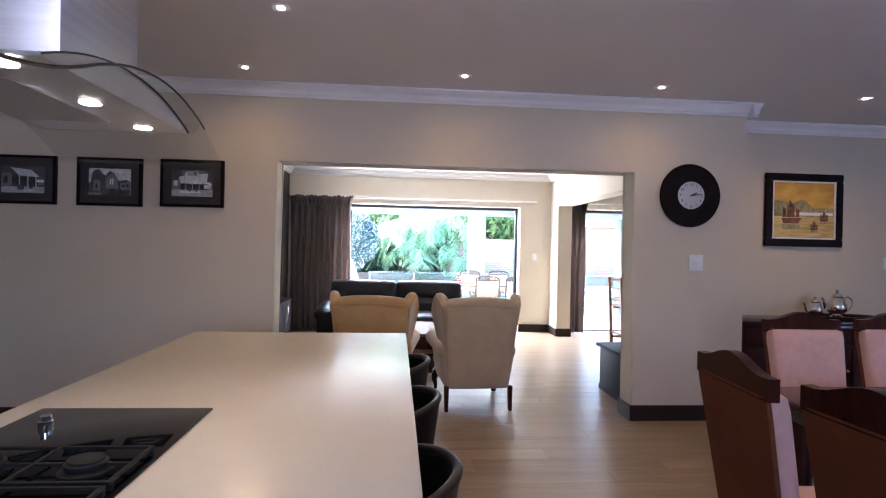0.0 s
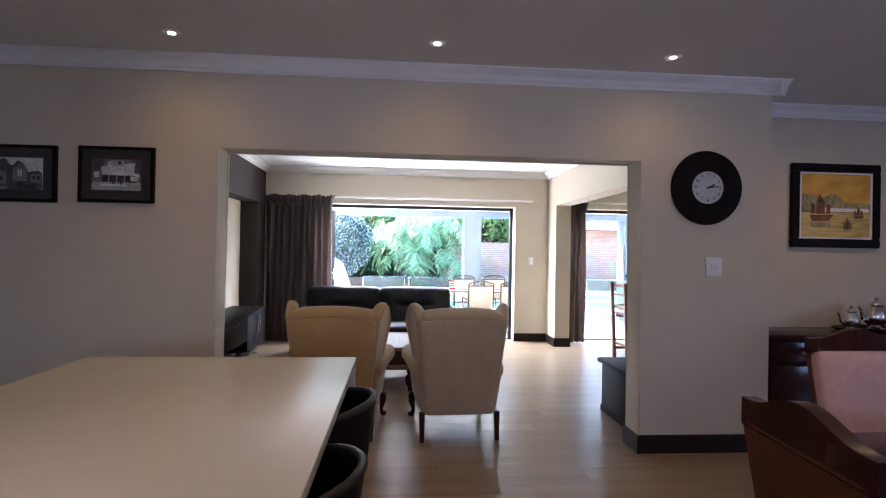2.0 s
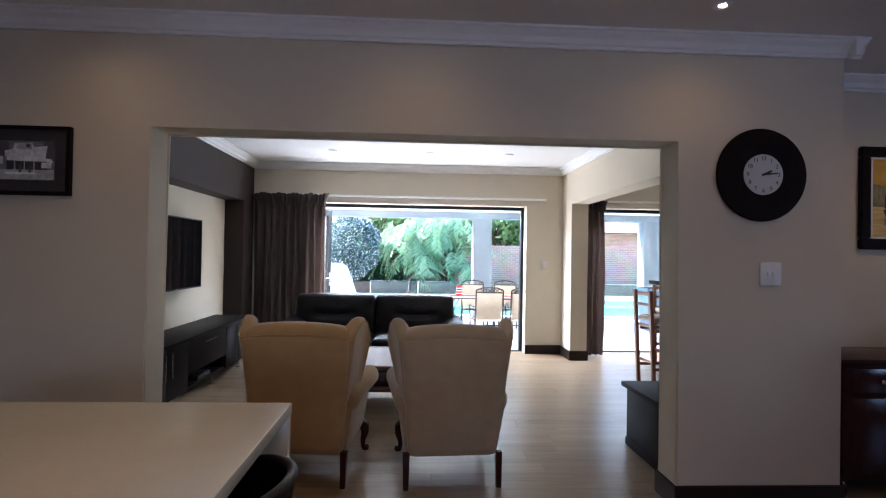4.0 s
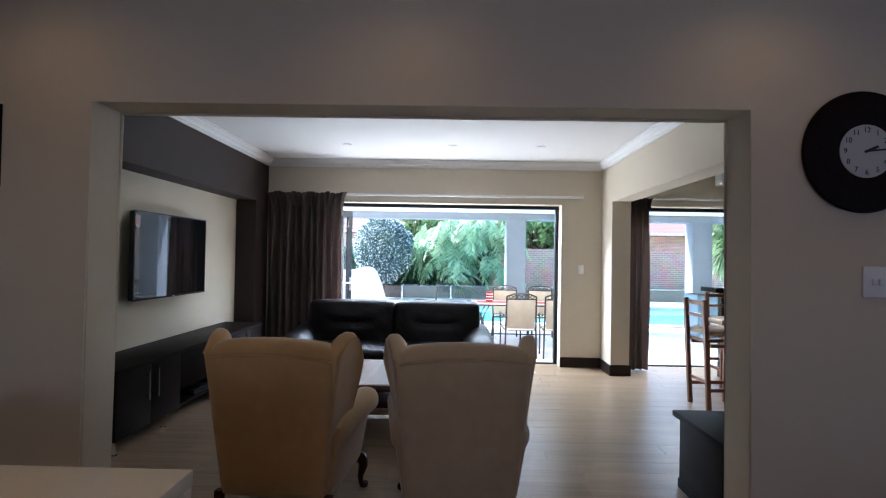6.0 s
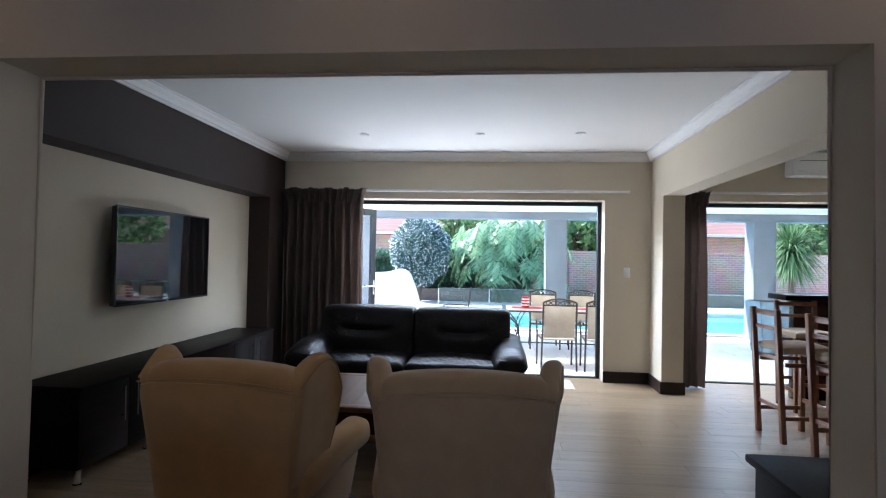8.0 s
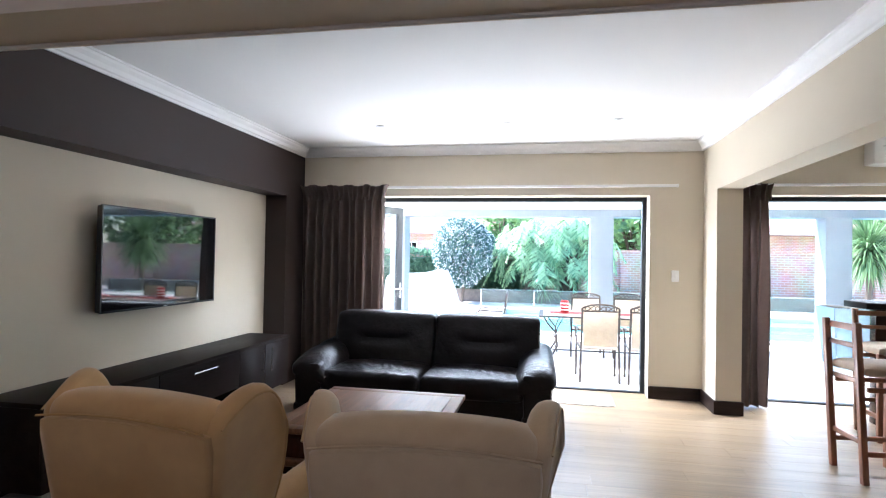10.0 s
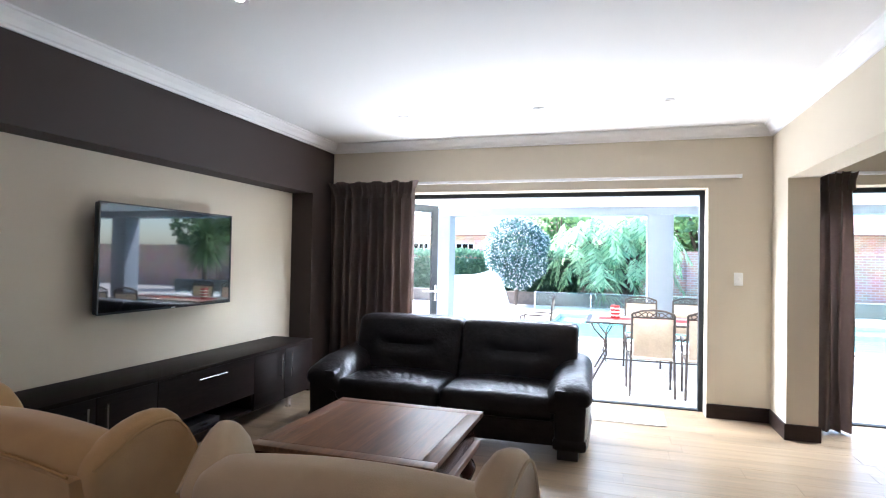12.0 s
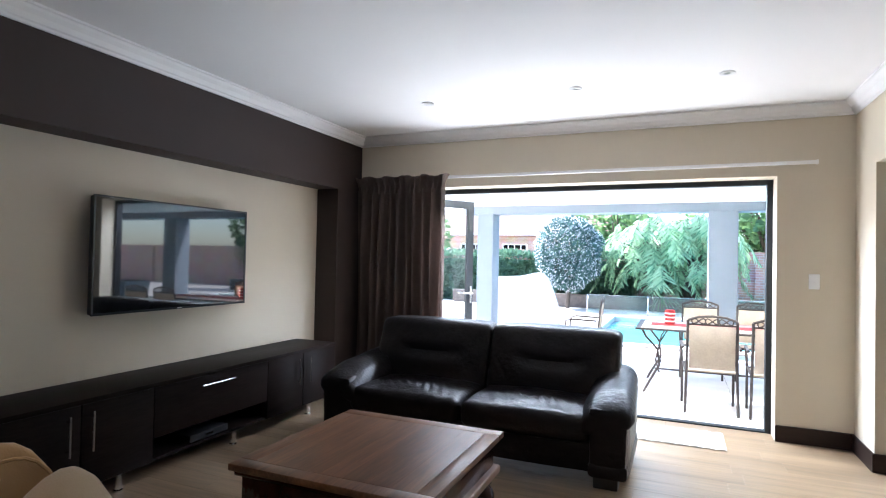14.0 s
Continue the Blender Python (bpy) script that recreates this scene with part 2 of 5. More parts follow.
def tube(bm, points, radius, seg=10, closed=False):
    """A round bar along points; radius may be a list."""
    pts = [Vector(p) for p in points]
    n = len(pts)
    rad = radius if isinstance(radius, (list, tuple)) else [radius] * n
    rings = []
    side = None
    for i, p in enumerate(pts):
        if closed:
            d = pts[(i + 1) % n] - pts[i - 1]
        else:
            d = pts[min(i + 1, n - 1)] - pts[max(i - 1, 0)]
        d.normalize()
        if side is None:
            side = d.orthogonal().normalized()
        side = (side - d * side.dot(d)).normalized()
        up = d.cross(side)
        rings.append([bm.verts.new(p + (side * math.cos(a) + up * math.sin(a)) * rad[i]) for a in (2 * math.pi * k / seg for k in range(seg))])
    for i in range(n if closed else n - 1):
        a, b = rings[i], rings[(i + 1) % n]
        for k in range(seg):
            bm.faces.new((a[k], a[(k + 1) % seg], b[(k + 1) % seg], b[k]))
    if not closed:
        bm.faces.new(rings[0][::-1])
        bm.faces.new(rings[-1])
    return bm


def lathe(bm, profile, centre=(0, 0, 0), seg=20):
    """A turned shape: profile of (radius, height)."""
    c = Vector(centre)
    rings = [[bm.verts.new(c + Vector((max(r, 1e-4) * math.cos(2 * math.pi * k / seg), max(r, 1e-4) * math.sin(2 * math.pi * k / seg), z))) for k in range(seg)] for r, z in profile]
    for a, b in zip(rings, rings[1:]):
        for k in range(seg):
            bm.faces.new((a[k], a[(k + 1) % seg], b[(k + 1) % seg], b[k]))
    bm.faces.new(rings[0][::-1])
    bm.faces.new(rings[-1])
    return bm


def prism(bm, outline, axis, a, b):
    """Extrudes an outline of (u, v) along an axis from a to b."""
    def at(u, v, w):
        return {"x": (w, u, v), "y": (u, w, v), "z": (u, v, w)}[axis]
    lo, hi = [bm.verts.new(at(u, v, a)) for u, v in outline], [bm.verts.new(at(u, v, b)) for u, v in outline]
    bm.faces.new(lo[::-1])
    bm.faces.new(hi)
    n = len(outline)
    for i in range(n):
        bm.faces.new((lo[i], lo[(i + 1) % n], hi[(i + 1) % n], hi[i]))
    return bm


def shift(bm, x=0, y=0, z=0, rx=0, ry=0, rz=0):
    bm.transform(pose(x, y, z, rx, ry, rz))
    return bm


def quad_frame(bm, x0, x1, z0, z1, w, y0, y1):
    """Four bars round a rectangle that faces y."""
    box(bm, x0, x1, y0, y1, z1 - w, z1)
    box(bm, x0, x1, y0, y1, z0, z0 + w)
    box(bm, x0, x0 + w, y0, y1, z0 + w, z1 - w)
    box(bm, x1 - w, x1, y0, y1, z0 + w, z1 - w)
    return bm


# ---- structure ----
CEIL = 2.70
KY, KY2 = 4.855, 5.10       # kitchen wall, its two faces
FY, FY2 = 9.77, 10.05       # garden wall, its two faces
LX, NX = -1.44, -1.69       # dark wall and the back of its niche
RX, RX2 = 3.005, 3.235       # beam and nib between lounge and bar
OX0, OX1, OZ = -0.61, 2.36, 2.105
WX0, WX1, WZ = -0.62, 2.475, 2.14
BX0, BX1 = 3.42, 6.60
DY = 5.45                   # set-back dining wall
X0, X1, Y0 = -4.3, 7.2, -2.5

bm = bmesh.new()
prism(bm, [(X0, 0), (OX0, 0), (OX0, OZ), (OX1, OZ), (OX1, 0), (3.33, 0), (3.33, CEIL), (X0, CEIL)], "y", KY, KY2)
soft = [e for e in bm.edges if e.verts[0].co.y == e.verts[1].co.y and all(OX0 - 0.01 < v.co.x < OX1 + 0.01 and v.co.z < OZ + 0.01 for v in e.verts) and not all(v.co.z < 0.01 for v in e.verts)]
bmesh.ops.bevel(bm, geom=soft, offset=0.012, segments=3, affect="EDGES")
structure("wall_kitchen", bm, M_WALL, "cream painted wall with a wide opening", "wall")
bm = bmesh.new()
prism(bm, [(3.06, KY2), (3.33, KY2), (3.33, DY), (X1, DY), (X1, DY + 0.25), (3.06, DY + 0.25)], "z", 0, CEIL)
structure("wall_dining", bm, M_WALL, "cream painted set-back dining wall", "wall")
bm = bmesh.new()
prism(bm, [(NX, 0), (WX0, 0), (WX0, WZ), (WX1, WZ), (WX1, 0), (BX0, 0), (BX0, WZ), (BX1, WZ), (BX1, 0), (X1, 0), (X1, CEIL), (NX, CEIL)], "y", FY, FY2)
structure("wall_garden", bm, M_WALL, "cream wall with wide sliding-door openings to the patio", "wall")
bm = bmesh.new()
prism(bm, [(KY2, 0), (5.38, 0), (5.38, 2.10), (9.32, 2.10), (9.32, 0), (FY, 0), (FY, CEIL), (KY2, CEIL)], "x", NX, LX)
structure("wall_feature", bm, M_DARKWALL, "dark brown painted wall framing a niche", "wall")
bm = bmesh.new()
box(bm, NX - 0.22, NX, KY2, FY2, 0, CEIL)
structure("wall_niche", bm, M_WALL, "cream painted back of the television niche", "wall")
bm = bmesh.new()
prism(bm, [(KY2, 2.147), (9.29, 2.147), (9.29, 0), (FY, 0), (FY, CEIL), (KY2, CEIL)], "x", RX, RX2)
structure("wall_beam", bm, M_WALL, "cream painted beam and nib wall", "wall")
bm = bmesh.new()
box(bm, X0 - 0.2, X0, Y0, KY2, 0, CEIL)
structure("wall_west", bm, M_WALL, "cream painted kitchen side wall", "wall")
bm = bmesh.new()
for y0_, y1_, z0_, z1_ in ((Y0, FY2, 0, 1.0), (Y0, FY2, 2.0, CEIL), (Y0, 0.2, 1.0, 2.0), (1.4, FY2, 1.0, 2.0)):
    box(bm, X1, X1 + 0.2, y0_, y1_, z0_, z1_)
structure("wall_east", bm, M_WALL, "cream painted side wall with a dining window", "wall")
bm = bmesh.new()
box(bm, X0 - 0.2, X1 + 0.2, Y0 - 0.2, Y0, 0, 1.05)
box(bm, X0 - 0.2, X1 + 0.2, Y0 - 0.2, Y0, 2.05, CEIL)
box(bm, X0 - 0.2, -0.4, Y0 - 0.2, Y0, 1.05, 2.05)
box(bm, 1.6, X1 + 0.2, Y0 - 0.2, Y0, 1.05, 2.05)
structure("wall_south", bm, M_WALL, "cream painted kitchen wall with a window", "wall")
bm = bmesh.new()
box(bm, X0 - 0.2, X1 + 0.2, Y0 - 0.2, FY2, CEIL, CEIL + 0.15)
structure("ceiling", bm, M_CEIL, "flat white painted ceiling", "ceiling")
bm = bmesh.new()
box(bm, X0 - 0.2, X1 + 0.2, Y0 - 0.2, FY + 0.02, -0.12, -0.008)
FLOOR = structure("floor", bm, M_SUB, "light oak laminate floor", "floor")

# cornices
CORNICE = [(0, 0), (0, -0.10), (0.016, -0.10), (0.020, -0.085), (0.034, -0.078), (0.046, -0.050), (0.070, -0.030), (0.078, -0.016), (0.092, -0.012), (0.092, 0)]


def cornice(name, x0, y0, x1, y1, nx, ny):
    """A cornice along a wall from (x0, y0) to (x1, y1), that projects along (nx, ny)."""
    b = bmesh.new()
    ends = []
    for x, y in ((x0, y0), (x1, y1)):
        ends.append([b.verts.new((x + nx * (d + 0.001), y + ny * (d + 0.001), CEIL - 0.001 + h)) for d, h in CORNICE])
    n = len(CORNICE)
    for i in range(n):
        b.faces.new((ends[0][i], ends[0][(i + 1) % n], ends[1][(i + 1) % n], ends[1][i]))
    b.faces.new(ends[0][::-1])
    b.faces.new(ends[1])
    return structure(name, b, M_CORNICE, "white moulded plaster cornice", "cornice")


cornice("trim_1", X0, KY, 3.33 + 0.09, KY, 0, -1)
cornice("trim_2", 3.33, KY - 0.09, 3.33, DY, 1, 0)
cornice("trim_3", 3.33, DY, X1, DY, 0, -1)
cornice("trim_4", LX, KY2, LX, FY, 1, 0)
cornice("trim_5", LX, FY, RX, FY, 0, -1)
cornice("trim_6", RX, KY2, RX, FY, -1, 0)
cornice("trim_7", LX, KY2, RX, KY2, 0, 1)


def skirting(name, x0, y0, x1, y1, nx, ny):
    b = bmesh.new()
    t = 0.016
    box(b, min(x0, x1, x0 + nx * t), max(x0, x1, x0 + nx * t), min(y0, y1, y0 + ny * t), max(y0, y1, y0 + ny * t), 0, 0.13)
    bmesh.ops.bevel(b, geom=[e for e in b.edges if all(v.co.z > 0.1 for v in e.verts)], offset=0.005, segments=2, affect="EDGES")
    return structure(name, b, M_BASE, "dark stained wooden skirting board", "skirting")


skirting("baseboard_1", OX1 - 0.016, KY, 3.346, KY, 0, -1)
skirting("baseboard_2", OX1, KY + 0.001, OX1, KY2, -1, 0)
skirting("baseboard_3", 3.33, KY + 0.001, 3.33, DY, 1, 0)
skirting("baseboard_4", 3.346, DY, X1, DY, 0, -1)
skirting("baseboard_5", X0, KY, OX0 + 0.016, KY, 0, -1)
skirting("baseboard_6", OX0, KY + 0.001, OX0, KY2, 1, 0)
skirting("baseboard_7", WX1, FY, RX, FY, 0, -1)
skirting("baseboard_8", RX, 9.29, RX, FY - 0.017, -1, 0)
skirting("baseboard_9", RX - 0.016, 9.29, RX2 + 0.016, 9.29, 0, -1)
skirting("baseboard_10", NX, 5.40, NX, 9.30, 1, 0)

# ---- lounge ----
def wing_chair(m, mat, cord, label, group):
    """Faces +y; origin on the floor under its middle."""
    ch = thing("wing_armchair", label, "armchair", m, group)

    def back_warp(p):
        v = (p.z + 0.39) / 0.78
        z = 0.19 + v * (0.715 + 0.02 * (1 - (p.x / 0.31) ** 2))
        bulge = 0.020 * (1 - (p.x / 0.31) ** 2) * math.sin(math.pi * min(1, max(0, v)))
        return p.x * (0.88 + 0.17 * v), p.y - 0.330 - 0.107 * v - (bulge if p.y < 0 else -2 * bulge), z
    part("backrest", rbox(0.62, 0.11, 0.78, 0.03, 10, back_warp), mat, ch)

    def crest_warp(p):
        q = 1 - (p.x / 0.325) ** 2
        return p.x, p.y - 0.385 - 0.012 * q, p.z + 0.905 + 0.028 * q
    part("crest", rbox(0.65, 0.165, 0.135, 0.064, 11, crest_warp), mat, ch)
    line = []
    for i in range(17):
        a = i / 8 - 1
        line.append((0.318 * a, -0.486 - 0.004 * (1 - a * a), 0.912 + 0.024 * (1 - a * a)))
    part("piping", tube(bmesh.new(), line, 0.004, 6), cord, ch, "corded piping")

    def wing_at(u, v):
        """Middle of the wing's thickness, u from the back corner forwards, v upwards."""
        if u < 0.60:
            top = 0.935 + 0.090 * math.sin(math.pi * u / 1.2) ** 1.2
        else:
            top = 1.025 - 0.20 * ((u - 0.60) / 0.40) ** 2.4
        depth = 0.290 + 0.035 * math.sin(math.pi * min(1.0, v))
        return 0.258 + 0.050 * v + u * (0.018 + 0.046 * v), -0.425 - 0.030 * v + u * depth, 0.50 + v * (top - 0.50)
    for s in (-1, 1):
        def wing_warp(p, s=s):
            u, v = min(1, max(0, p.y / 0.5 + 0.5)), min(1, max(0, p.z / 0.5 + 0.5))
            x, y, z = wing_at(u, v)
            inner = 1.35 - 0.35 * u if p.x * s < 0 else 1.0
            return s * x + p.x * inner, y, z
        part("wing", rbox(0.080, 0.50, 0.50, 0.038, 13, wing_warp), mat, ch)
        line = [(s * (x + 0.0385), y, z) for x, y, z in [wing_at(0.03 + 0.90 * i / 14, 0.95) for i in range(15)] + [wing_at(0.945, 0.93 - 0.9 * i / 10) for i in range(11)]]
        part("piping", tube(bmesh.new(), line, 0.004, 6), cord, ch, "corded piping")

        def arm_warp(p, s=s):
            u = (p.y + 0.31) / 0.62
            return p.x * (0.85 + 0.25 * u) + s * (0.292 + 0.03 * u), p.y - 0.02, p.z + 0.55 - 0.045 * (1 - u) + 0.01 * math.sin(u * 3)
        part("arm", rbox(0.145, 0.66, 0.15, 0.07, 7, arm_warp), mat, ch)

        def panel_warp(p, s=s):
            v = (p.z + 0.18) / 0.36
            return p.x + s * (0.250 + 0.055 * v), p.y * (0.95 + 0.05 * v) - 0.02, p.z + 0.37
        part("side_panel", rbox(0.085, 0.66, 0.38, 0.035, 6, panel_warp), mat, ch)
    part("seat_frame", shift(rbox(0.56, 0.62, 0.16, 0.03, 5), 0, -0.02, 0.27), mat, ch)

    def cush(p):
        return p.x, p.y + 0.03, p.z + 0.42 + 0.025 * (1 - (p.x / 0.27) ** 2) * (1 - (p.y / 0.3) ** 2) * (1 if p.z > 0 else 0)
    part("seat_cushion", rbox(0.52, 0.60, 0.15, 0.05, 7, cush), mat, ch)
    for s in (-1, 1):
        b = bmesh.new()
        vs = box(b, s * 0.285 - 0.021, s * 0.285 + 0.021, -0.385, -0.343, 0, 0.215)
        for v in vs:
            if v.co.z < 0.01:
                v.co.x += (s * 0.285 - v.co.x) * 0.25
                v.co.y += -0.015
        bmesh.ops.bevel(b, geom=b.edges[:], offset=0.003, segments=1, affect="EDGES")
        part("rear_leg", b, M_MAHOG, ch, "dark mahogany square leg")
        b = bmesh.new()
        tube(b, [(s * 0.27, 0.24, 0.22), (s * 0.295, 0.275, 0.18), (s * 0.30, 0.285, 0.13), (s * 0.287, 0.272, 0.07), (s * 0.29, 0.280, 0.028), (s * 0.305, 0.298, 0.012), (s * 0.305, 0.298, 0.0)],
             [0.036, 0.038, 0.028, 0.017, 0.016, 0.028, 0.022], 10)
        part("front_leg", b, M_MAHOG, ch, "dark mahogany cabriole leg")
    return ch


wing_chair(pose(1.078, 5.52, 0, 0, 0, 4), M_VELVET2, M_PIPE2, "cream velvet wingback armchair on dark mahogany legs", "wing armchairs before the coffee table")
wing_chair(pose(0.190, 5.555, 0, 0, 0, -5), M_VELVET, M_PIPE, "tan velvet wingback armchair on dark mahogany legs", "wing armchairs before the coffee table")


def wrinkle(p, k, s):
    return noise.noise(Vector((p.x * k, p.y * k, p.z * k + 7.3))) * s


def leather_sofa(m):
    so = thing("sofa", "black-brown leather two-seater sofa with puffy arms", "sofa", m)
    part("base", shift(rbox(1.80, 0.82, 0.27, 0.05, 6), 0, 0.02, 0.205), M_LEATHER, so)
    part("back_frame", rbox(1.96, 0.20, 0.80, 0.08, 8, lambda p: (p.x, p.y + 0.36 + 0.05 * (p.z + 0.4), p.z + 0.46)), M_LEATHER, so)
    for s in (-1, 1):
        def seat_warp(p, s=s):
            u, v = p.x / 0.44, p.y / 0.36
            dome = 0.030 * (1 - u * u) * (1 - v * v) if p.z > 0 else 0
            fold = 0.011 * math.sin(p.x * 88 + 40 * p.y + 5 * noise.noise(Vector((p.x * 5, p.y * 5, 1)))) * max(0, 1 - abs(v + 0.35) * 1.6) * (1 - u * u) if p.z > 0 else 0
            return p.x + s * 0.445, p.y - 0.075 - 0.015 * (1 - u * u) * (1 if v < -0.9 else 0), p.z + 0.355 + dome + fold + (wrinkle(p, 9, 0.007) if p.z > 0 else 0)
        part("seat_cushion", rbox(0.885, 0.76, 0.18, 0.06, 44, seat_warp), M_LEATHER, so)

        def back_warp(p, s=s):
            u, v = p.x / 0.46, p.z / 0.26
            dent = 0.0
            if p.y < 0:
                w = abs(u) / 0.62
                dent = 0.042 * math.exp(-((v - 0.02 - 0.16 * min(1, w) ** 3) / 0.17) ** 2) * max(0.0, 1 - w ** 3)
                dent += 0.016 * math.sin(u * 40 - math.copysign(16, u) * v) * max(0, 0.9 - abs(v + 0.22) * 2) * max(0, abs(u) - 0.25)
            puff = 0.055 * (1 - u * u * 0.8) * (1 - v * v * 0.8) if p.y < 0 else 0.0
            return p.x + s * 0.497, p.y + 0.20 + 0.10 * (v + 1) * 0.9 - puff + dent + (wrinkle(p, 8, 0.008) if p.y < 0 else 0), p.z + 0.645 - 0.012 * abs(u) ** 3
        part("back_cushion", rbox(0.99, 0.24, 0.52, 0.05, 30, back_warp), M_LEATHER, so)

        def arm_warp(p, s=s):
            u = (p.y + 0.42) / 0.84
            roll = 0.06 * (1 - (p.x / 0.15) ** 2) if p.z > 0 else 0
            front = 0.05 * max(0, 0.25 - u) / 0.25
            inner = (p.x * s + 0.15) / 0.30
            return p.x * (1.08 - 0.12 * u) + s * (0.955 + 0.015 * (1 - u)), p.y - 0.035, p.z * (0.9 + 0.1 * u) + 0.49 + 0.06 * max(0.0, u) ** 1.3 + roll - front - 0.075 * (1 - inner) * (1 - 0.5 * u) + wrinkle(p, 9, 0.010)
        part("arm_pad", rbox(0.32, 0.87, 0.125, 0.06, 14, arm_warp), M_LEATHER, so)
        part("arm_panel", rbox(0.245, 0.89, 0.43, 0.05, 7, lambda p, s=s: (p.x * (1 + 0.06 * p.z / 0.2) + s * 0.985, p.y - 0.022, p.z + 0.30 + 0.03 * (p.y + 0.42))), M_LEATHER, so)
        part("arm_foot_roll", rbox(0.258, 0.90, 0.11, 0.045, 5, lambda p, s=s: (p.x + s * 0.985, p.y - 0.025, p.z + 0.125)), M_LEATHER, so)
        for y in (-0.36, 0.38):
            part("foot", bbox(s * 0.97 - 0.075, s * 0.97 + 0.075, y - 0.06, y + 0.06, 0.0, 0.09, 0.008), M_PLASTICBLACK, so)
    part("front_welt", shift(rbox(1.76, 0.05, 0.20, 0.02, 4), 0, -0.40, 0.19), M_LEATHER, so)
    return so


leather_sofa(pose(0.372, 8.575, 0))


def coffee_table():
    x0, x1, y0, y1 = -0.15, 0.855, 6.55, 7.59
    cx, cy, hx, hy = (x0 + x1) / 2, (y0 + y1) / 2, (x1 - x0) / 2, (y1 - y0) / 2
    tb = thing("coffee_table", "square walnut coffee table with a lower shelf and turned feet", "coffee table", pose(cx, cy, 0))
    w = 0.085
    for i, (a, b_, c, d) in enumerate(((-hx, hx, -hy, -hy + w), (-hx, hx, hy - w, hy), (-hx, -hx + w, -hy + w, hy - w), (hx - w, hx, -hy + w, hy - w))):
        part("border_board", bbox(a, b_, c, d, 0.418, 0.452, 0.006), M_TABLEWOOD, tb)
    n = 7
    pw = (2 * hx - 2 * w) / n
    me = mesh_of("plank", bbox(-pw / 2 + 0.0004, pw / 2 - 0.0004, -hy + w, hy - w, 0.42, 0.4505, 0), M_TABLEWOOD)
    for i in range(n):
        o = new("plank", me)
        o.parent = tb
        o.location.x = -hx + w + pw * (i + 0.5)
    part("edge_moulding", bbox(-hx + 0.018, hx - 0.018, -hy + 0.018, hy - 0.018, 0.392, 0.4175, 0.010, 3), M_MAHOG, tb)
    part("apron", bbox(-hx + 0.045, hx - 0.045, -hy + 0.045, hy - 0.045, 0.27, 0.393, 0.004), M_MAHOG, tb, "dark mahogany apron")
    part("lower_shelf", bbox(-hx + 0.012, hx - 0.012, -hy + 0.012, hy - 0.012, 0.225, 0.27, 0.012, 3), M_TABLEWOOD, tb)
    for sx in (-1, 1):
        for sy in (-1, 1):
            b = lathe(bmesh.new(), [(0.030, 0), (0.034, 0.012), (0.026, 0.03), (0.042, 0.06), (0.058, 0.10), (0.060, 0.125), (0.045, 0.155), (0.030, 0.17), (0.042, 0.185), (0.046, 0.205), (0.046, 0.226)], (sx * (hx - 0.085), sy * (hy - 0.085), 0), 18)
            part("turned_foot", b, M_MAHOG, tb, "dark turned mahogany foot")
    return tb


coffee_table()


def bar_handle(parent, y, z0, z1, x, along_y=0.0):
    """A slim bar handle on a front that faces +x."""
    b = bmesh.new()
    if along_y:
        tube(b, [(x + 0.028, y - along_y / 2, z0), (x + 0.028, y + along_y / 2, z0)], 0.006, 8)
        for yy in (y - along_y / 2 + 0.03, y + along_y / 2 - 0.03):
            tube(b, [(x, yy, z0), (x + 0.028, yy, z0)], 0.005, 8)
    else:
        tube(b, [(x + 0.028, y, z0), (x + 0.028, y, z1)], 0.006, 8)
        for zz in (z0 + 0.03, z1 - 0.03):
            tube(b, [(x, y, zz), (x + 0.028, y, zz)], 0.005, 8)
    part("handle", b, M_STEEL, parent, "brushed steel bar handle")


def media_cabinet():
    c = thing("media_cabinet", "long low espresso wood media cabinet on steel legs", "cabinet", pose(-1.46, 7.59, 0))
    X, L = 0.22, 1.44            # front plane, half length (local)
    part("top", bbox(-0.225, X + 0.012, -L, L, 0.575, 0.603, 0.003), M_DARKWOOD, c)
    b = bmesh.new()
    for y in (-L + 0.012, -0.52, 0.51, L - 0.012):
        box(b, -0.22, X - 0.02, y - 0.010, y + 0.010, 0.11, 0.575)
    box(b, -0.22, -0.21, -L, L, 0.11, 0.575)
    box(b, -0.209, X - 0.02, -L + 0.022, L - 0.022, 0.11, 0.128)
    box(b, -0.209, X - 0.02, -0.51, 0.50, 0.25, 0.265)
    part("carcass", b, M_DARKWOOD, c)
    for y0, y1, hy in ((-L, -0.985, -1.06), (-0.981, -0.525, -0.93), (0.515, 0.965, 0.89), (0.969, L, 1.04)):
        d = part("door", bbox(X - 0.018, X, y0 + 0.002, y1 - 0.002, 0.112, 0.572, 0.002), M_DARKWOOD, c)
        bar_handle(d, hy, 0.31, 0.53, X)
    d = part("flap", bbox(X - 0.018, X, -0.521, 0.511, 0.258, 0.572, 0.002), M_DARKWOOD, c)
    bar_handle(d, -0.02, 0.515, 0, X, 0.30)
    for y in (-L + 0.72, -L + 0.06, 0.20, L - 0.34):
        for x in (-0.17, 0.175):
            part("leg", lathe(bmesh.new(), [(0.026, 0), (0.026, 0.01), (0.019, 0.014), (0.019, 0.11)], (x, y, 0), 14), M_CHROME, c, "chrome tube leg")
    return c


